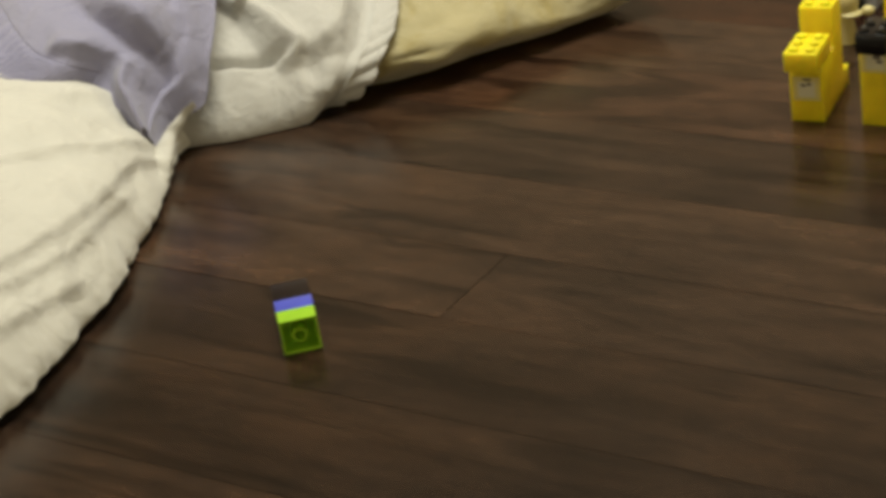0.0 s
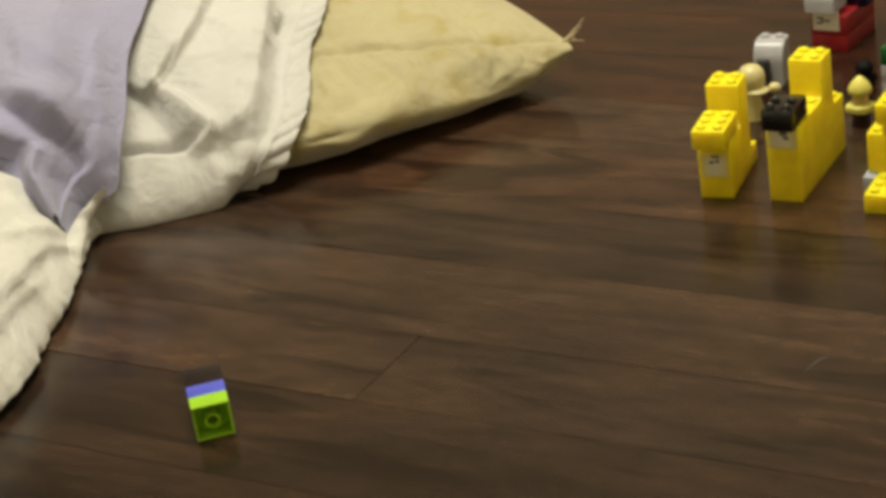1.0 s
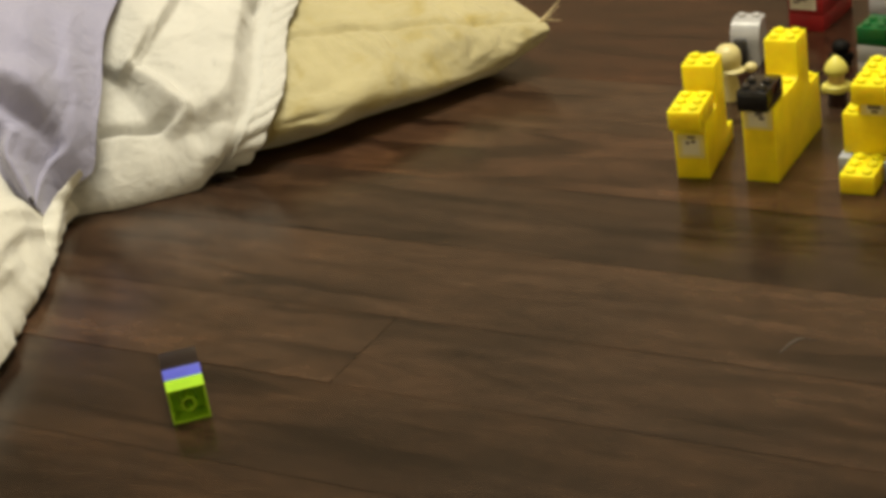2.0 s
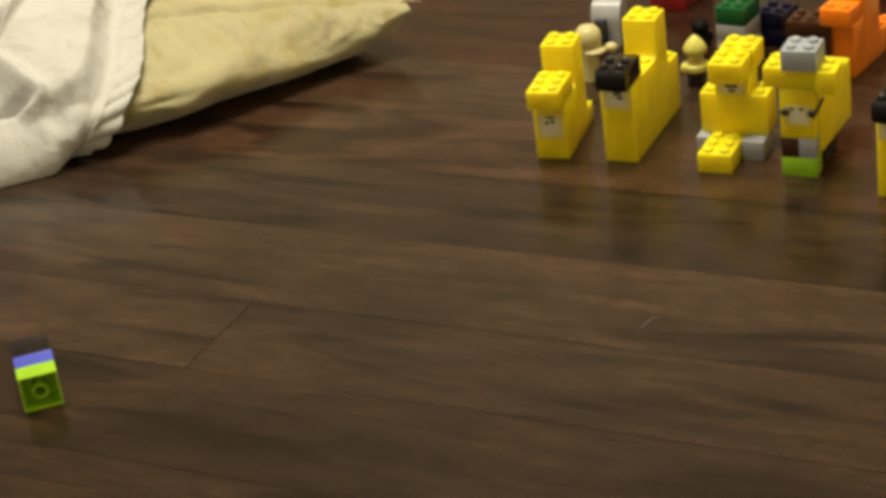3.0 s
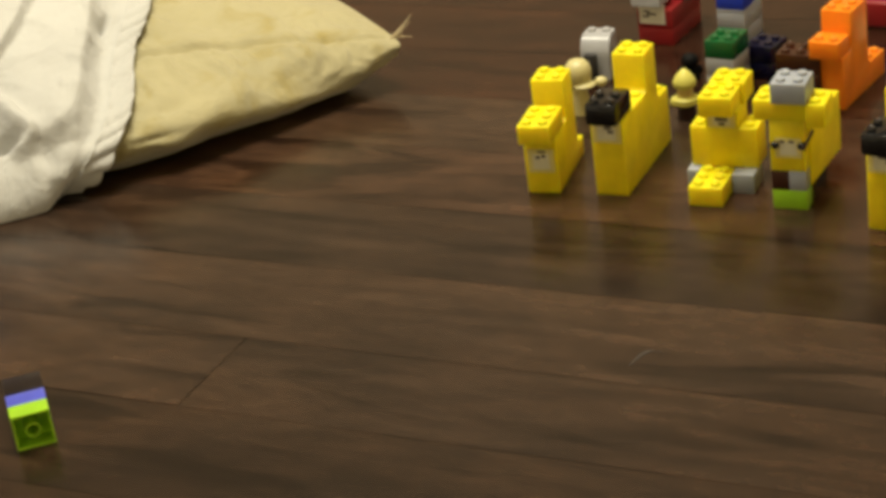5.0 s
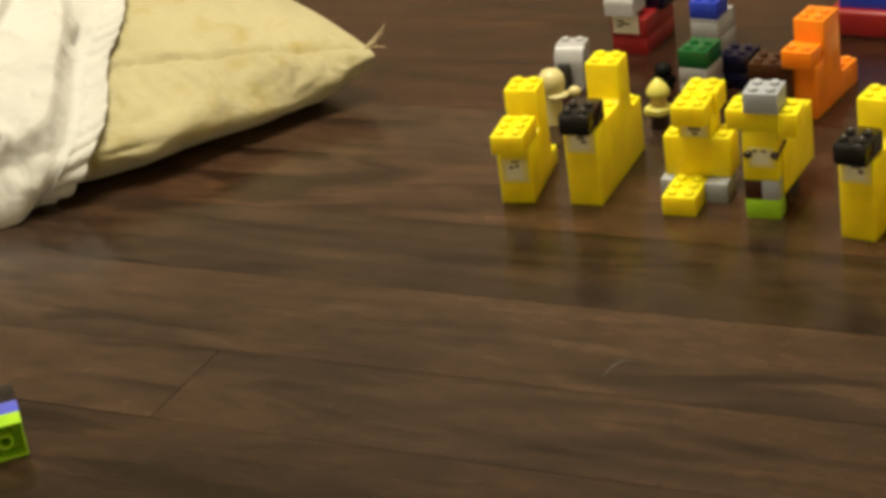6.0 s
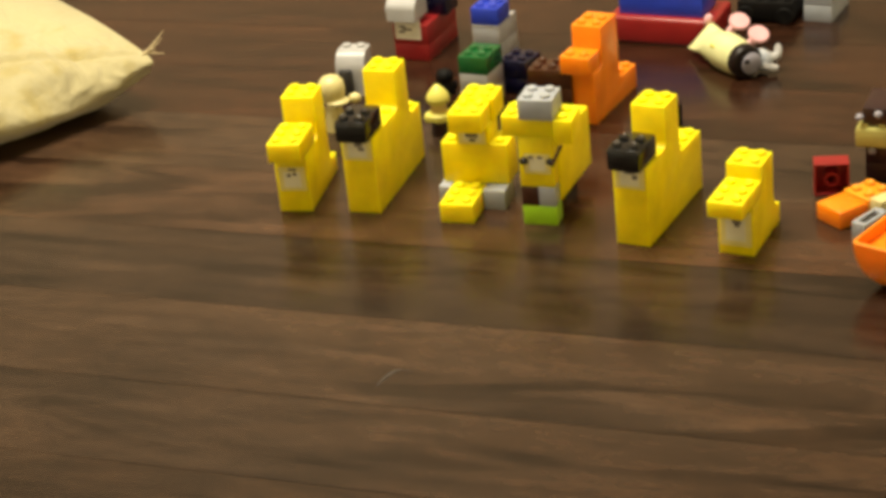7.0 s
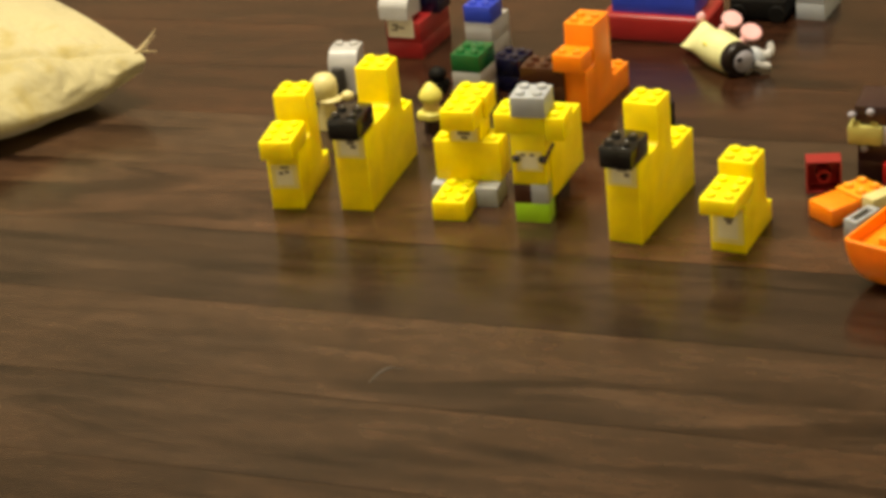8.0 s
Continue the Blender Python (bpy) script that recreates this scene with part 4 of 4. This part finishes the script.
window_brick = thing("window_brick", "small grey toy window frame lying between orange bricks", "toy brick", pose(0.362, 1.543, 0, 0, 0, 42))
bm = bmesh.new()
for fx0, fx1, fy0, fy1 in ((0, 0.036, 0, 0.003), (0, 0.036, 0.0105, 0.0135), (0, 0.005, 0.003, 0.0105), (0.03, 0.036, 0.003, 0.0105)):
    add_box(bm, fx0, fx1, fy0, fy1, 0, 0.02, 0.0008)
frame_part = part("window_frame", bm, GREY, window_brick, "grey window frame")
bm = bmesh.new()
add_box(bm, 0.0045, 0.0305, 0.0025, 0.011, 0.012, 0.0175, 0.0004, 1)
part("pane", bm, DARKGREY, frame_part, "dark pane")

cream_brick = thing("toy_brick", "cream toy brick beside the orange bricks", "toy brick", pose(0.385, 1.579, 0, 0, 0, 29))
brick(cream_brick, 0, 0, 0, 2, 0.9, 1.15, CREAM, bevel=0.001, studs=False)


def tray_hull(length, width, height, inset, material, owner, label):
    """A boat hull with a squared end: sides that curve under, a thin rim and a shallow deck inside."""
    bm = bmesh.new()

    def ring(shrink, z, radius=0.006):
        pts = []
        for cx, cy, a0 in ((length, width, 0), (0, width, 90), (0, 0, 180), (length, 0, 270)):
            for k in range(6):
                a = radians(a0 + 18 * k)
                x = min(max(cx, shrink + radius), length - shrink - radius) + radius * math.cos(a)
                y = min(max(cy, shrink + radius), width - shrink - radius) + radius * math.sin(a)
                pts.append(bm.verts.new((x, y, z)))
        return pts

    rings = [ring(inset * (1 - math.sqrt(max(1 - (1 - k / 10) ** 2, 0))), height * k / 10) for k in range(11)]
    rings += [ring(0.0008, height + 0.0008), ring(0.0028, height + 0.0008), ring(0.0034, height - 0.002), ring(0.0036, height - 0.011)]
    for a, b in zip(rings, rings[1:]):
        for k in range(len(a)):
            bm.faces.new((a[k], a[(k + 1) % len(a)], b[(k + 1) % len(a)], b[k]))
    bm.faces.new(rings[0][::-1])
    bm.faces.new(rings[-1])
    return part("hull", bm, material, owner, label)


boat = thing("toy_boat", "orange toy boat hull with rounded sides on the floor", "toy boat", pose(0.332, 1.466, 0, 0, 0, -43))
tray_hull(0.13, 0.078, 0.045, 0.026, ORANGE, boat, "")
brick(boat, 1.2, 1.6, 1.76, 4, 2, 0.35, LIGHTORANGE, "lighter orange studded deck")

beast = thing("brick_animal", "dark maroon toy-brick animal with an olive-yellow brick and grey knobs", "toy animal", pose(0.3865, 1.668, 0, 0, 0, -24), "brick-built animals")
brick(beast, 0.3, 0.3, 0, 2, 3, 1, MAROON)
brick(beast, 0.3, 0.3, 1, 3, 3, 1, MAROON)
brick(beast, -0.2, -0.3, 2, 2, 2, 1, OLIVE, "dull olive-yellow brick", bevel=0.003)
brick(beast, 1.8, 0, 2, 2, 3, 1, PALE, "pale brick")
brick(beast, 0.2, 0, 3, 4, 3, 0.95, MAROON, studs=False)
for kx, ky, kz in ((0.05, -0.1, 3.5), (1.1, -0.1, 3.7), (0.7, 0.1, 1.75)):
    bm = bmesh.new()
    add_blob(bm, (kx * S, ky * S, kz * H), (0.0041, 0.0041, 0.0036), u=14, v=8)
    part("knob", bm, SLATE, beast, "grey round knob")
brick(beast, 1.9, -0.6, 0, 2, 1, 1.2, RED, "red brick")

# ---- ceiling lamp housing ----
lamp = thing("ceiling_lamp", "round white ceiling lamp", "lamp", pose(*LAMP_AT, 2.4))
bm = bmesh.new()
add_lathe(bm, [(0.7, 0), (0.7, -0.05), (0.69, -0.056), (0.68, -0.05), (0.68, -0.02)], seg=40)
part("rim", bm, CEIL, lamp)
bm = bmesh.new()
add_lathe(bm, [(0.675, -0.012), (0.675, -0.016), (0.5, -0.02), (0.02, -0.021)], seg=40)
part("diffuser", bm, CEIL, lamp, "white round diffuser")

# ---- floor planks ----
GRAIN, LONG = -22.0, 1.8
LINES = [round(0.99 - 0.132 * k, 3) for k in range(24, 0, -1)] + [0.99, 1.122, 1.238, 1.3735, 1.508, 1.641, 1.773] + [round(1.905 + 0.132 * k, 3) for k in range(18)]
# rows 0.858 and 0.99 carry painted quilt shade, rows from 1.773 the dim back
TONES = {1.238: "mid", 1.3735: "grey", 1.508: "warm", 1.122: "mid", 0.99: "deep_shaded", 0.858: "deep_shaded", 1.641: "mid", 1.773: "dark", 1.905: "dark", 2.037: "dark"}
th = radians(GRAIN)
ex, ey = Vector((math.cos(th), math.sin(th))), Vector((-math.sin(th), math.cos(th)))
joint = Vector((-0.44, 1.388)).dot(ex)
rng = random.Random(12)
for row, (n0, n1) in enumerate(zip(LINES, LINES[1:])):
    if n1 - n0 < 0.02:
        continue
    start = joint - LONG * 3 + (0 if n0 == 1.122 else rng.uniform(0.95, 1.2) if row % 2 else rng.uniform(-0.75, -0.5))
    for k in range(7):
        s0, s1 = start + LONG * k, start + LONG * (k + 1)
        n = (n0 + n1) / 2
        s0 = max(s0, (x0 - 0.03 - ey.x * n) / ex.x, (y1 + 0.03 - ey.y * n) / ex.y)
        s1 = min(s1, (x1 + 0.03 - ey.x * n) / ex.x, (y0 - 0.03 - ey.y * n) / ex.y)
        if s1 - s0 < 0.05:
            continue
        mid = ex * (s0 + s1) / 2 + ey * n
        tone = TONES.get(n0) or rng.choice(("red", "mid", "grey"))
        if n0 == 1.122 and k >= 3:
            tone = "grey"
        edge = 0.0009 if n0 == 1.122 and k < 3 else 0.0003
        bm = bmesh.new()
        add_box(bm, (s0 - s1) / 2 + 0.0005, (s1 - s0) / 2 - 0.0005, -(n1 - n0) / 2 + edge, (n1 - n0) / 2 - 0.0003, -0.008, 0)
        plank = part("plank", bm, WOODS[tone], floor, smooth=False)
        plank.matrix_basis = pose(mid.x, mid.y, 0, 0, 0, GRAIN)

# pale scuff on the varnish, a bent stroke
bm = bmesh.new()
for k in range(10):
    f = k / 9
    x, y = -0.066 + 0.03 * f, 1.391 + 0.022 * math.sin(min(f * 1.6, 1.25) * 1.5) - 0.01 * max(f - 0.6, 0)
    w = 0.0013 * math.sin(math.pi * (0.08 + 0.84 * f))
    bm.verts.new((x - w, y + w, 0.0003))
    bm.verts.new((x + w, y - w, 0.0003))
bm.verts.ensure_lookup_table()
for k in range(9):
    bm.faces.new((bm.verts[2 * k], bm.verts[2 * k + 1], bm.verts[2 * k + 3], bm.verts[2 * k + 2]))
part("scuff", bm, plastic("scuff", (0.034, 0.024, 0.018), 0.5), floor, "pale scuff mark on the varnish")
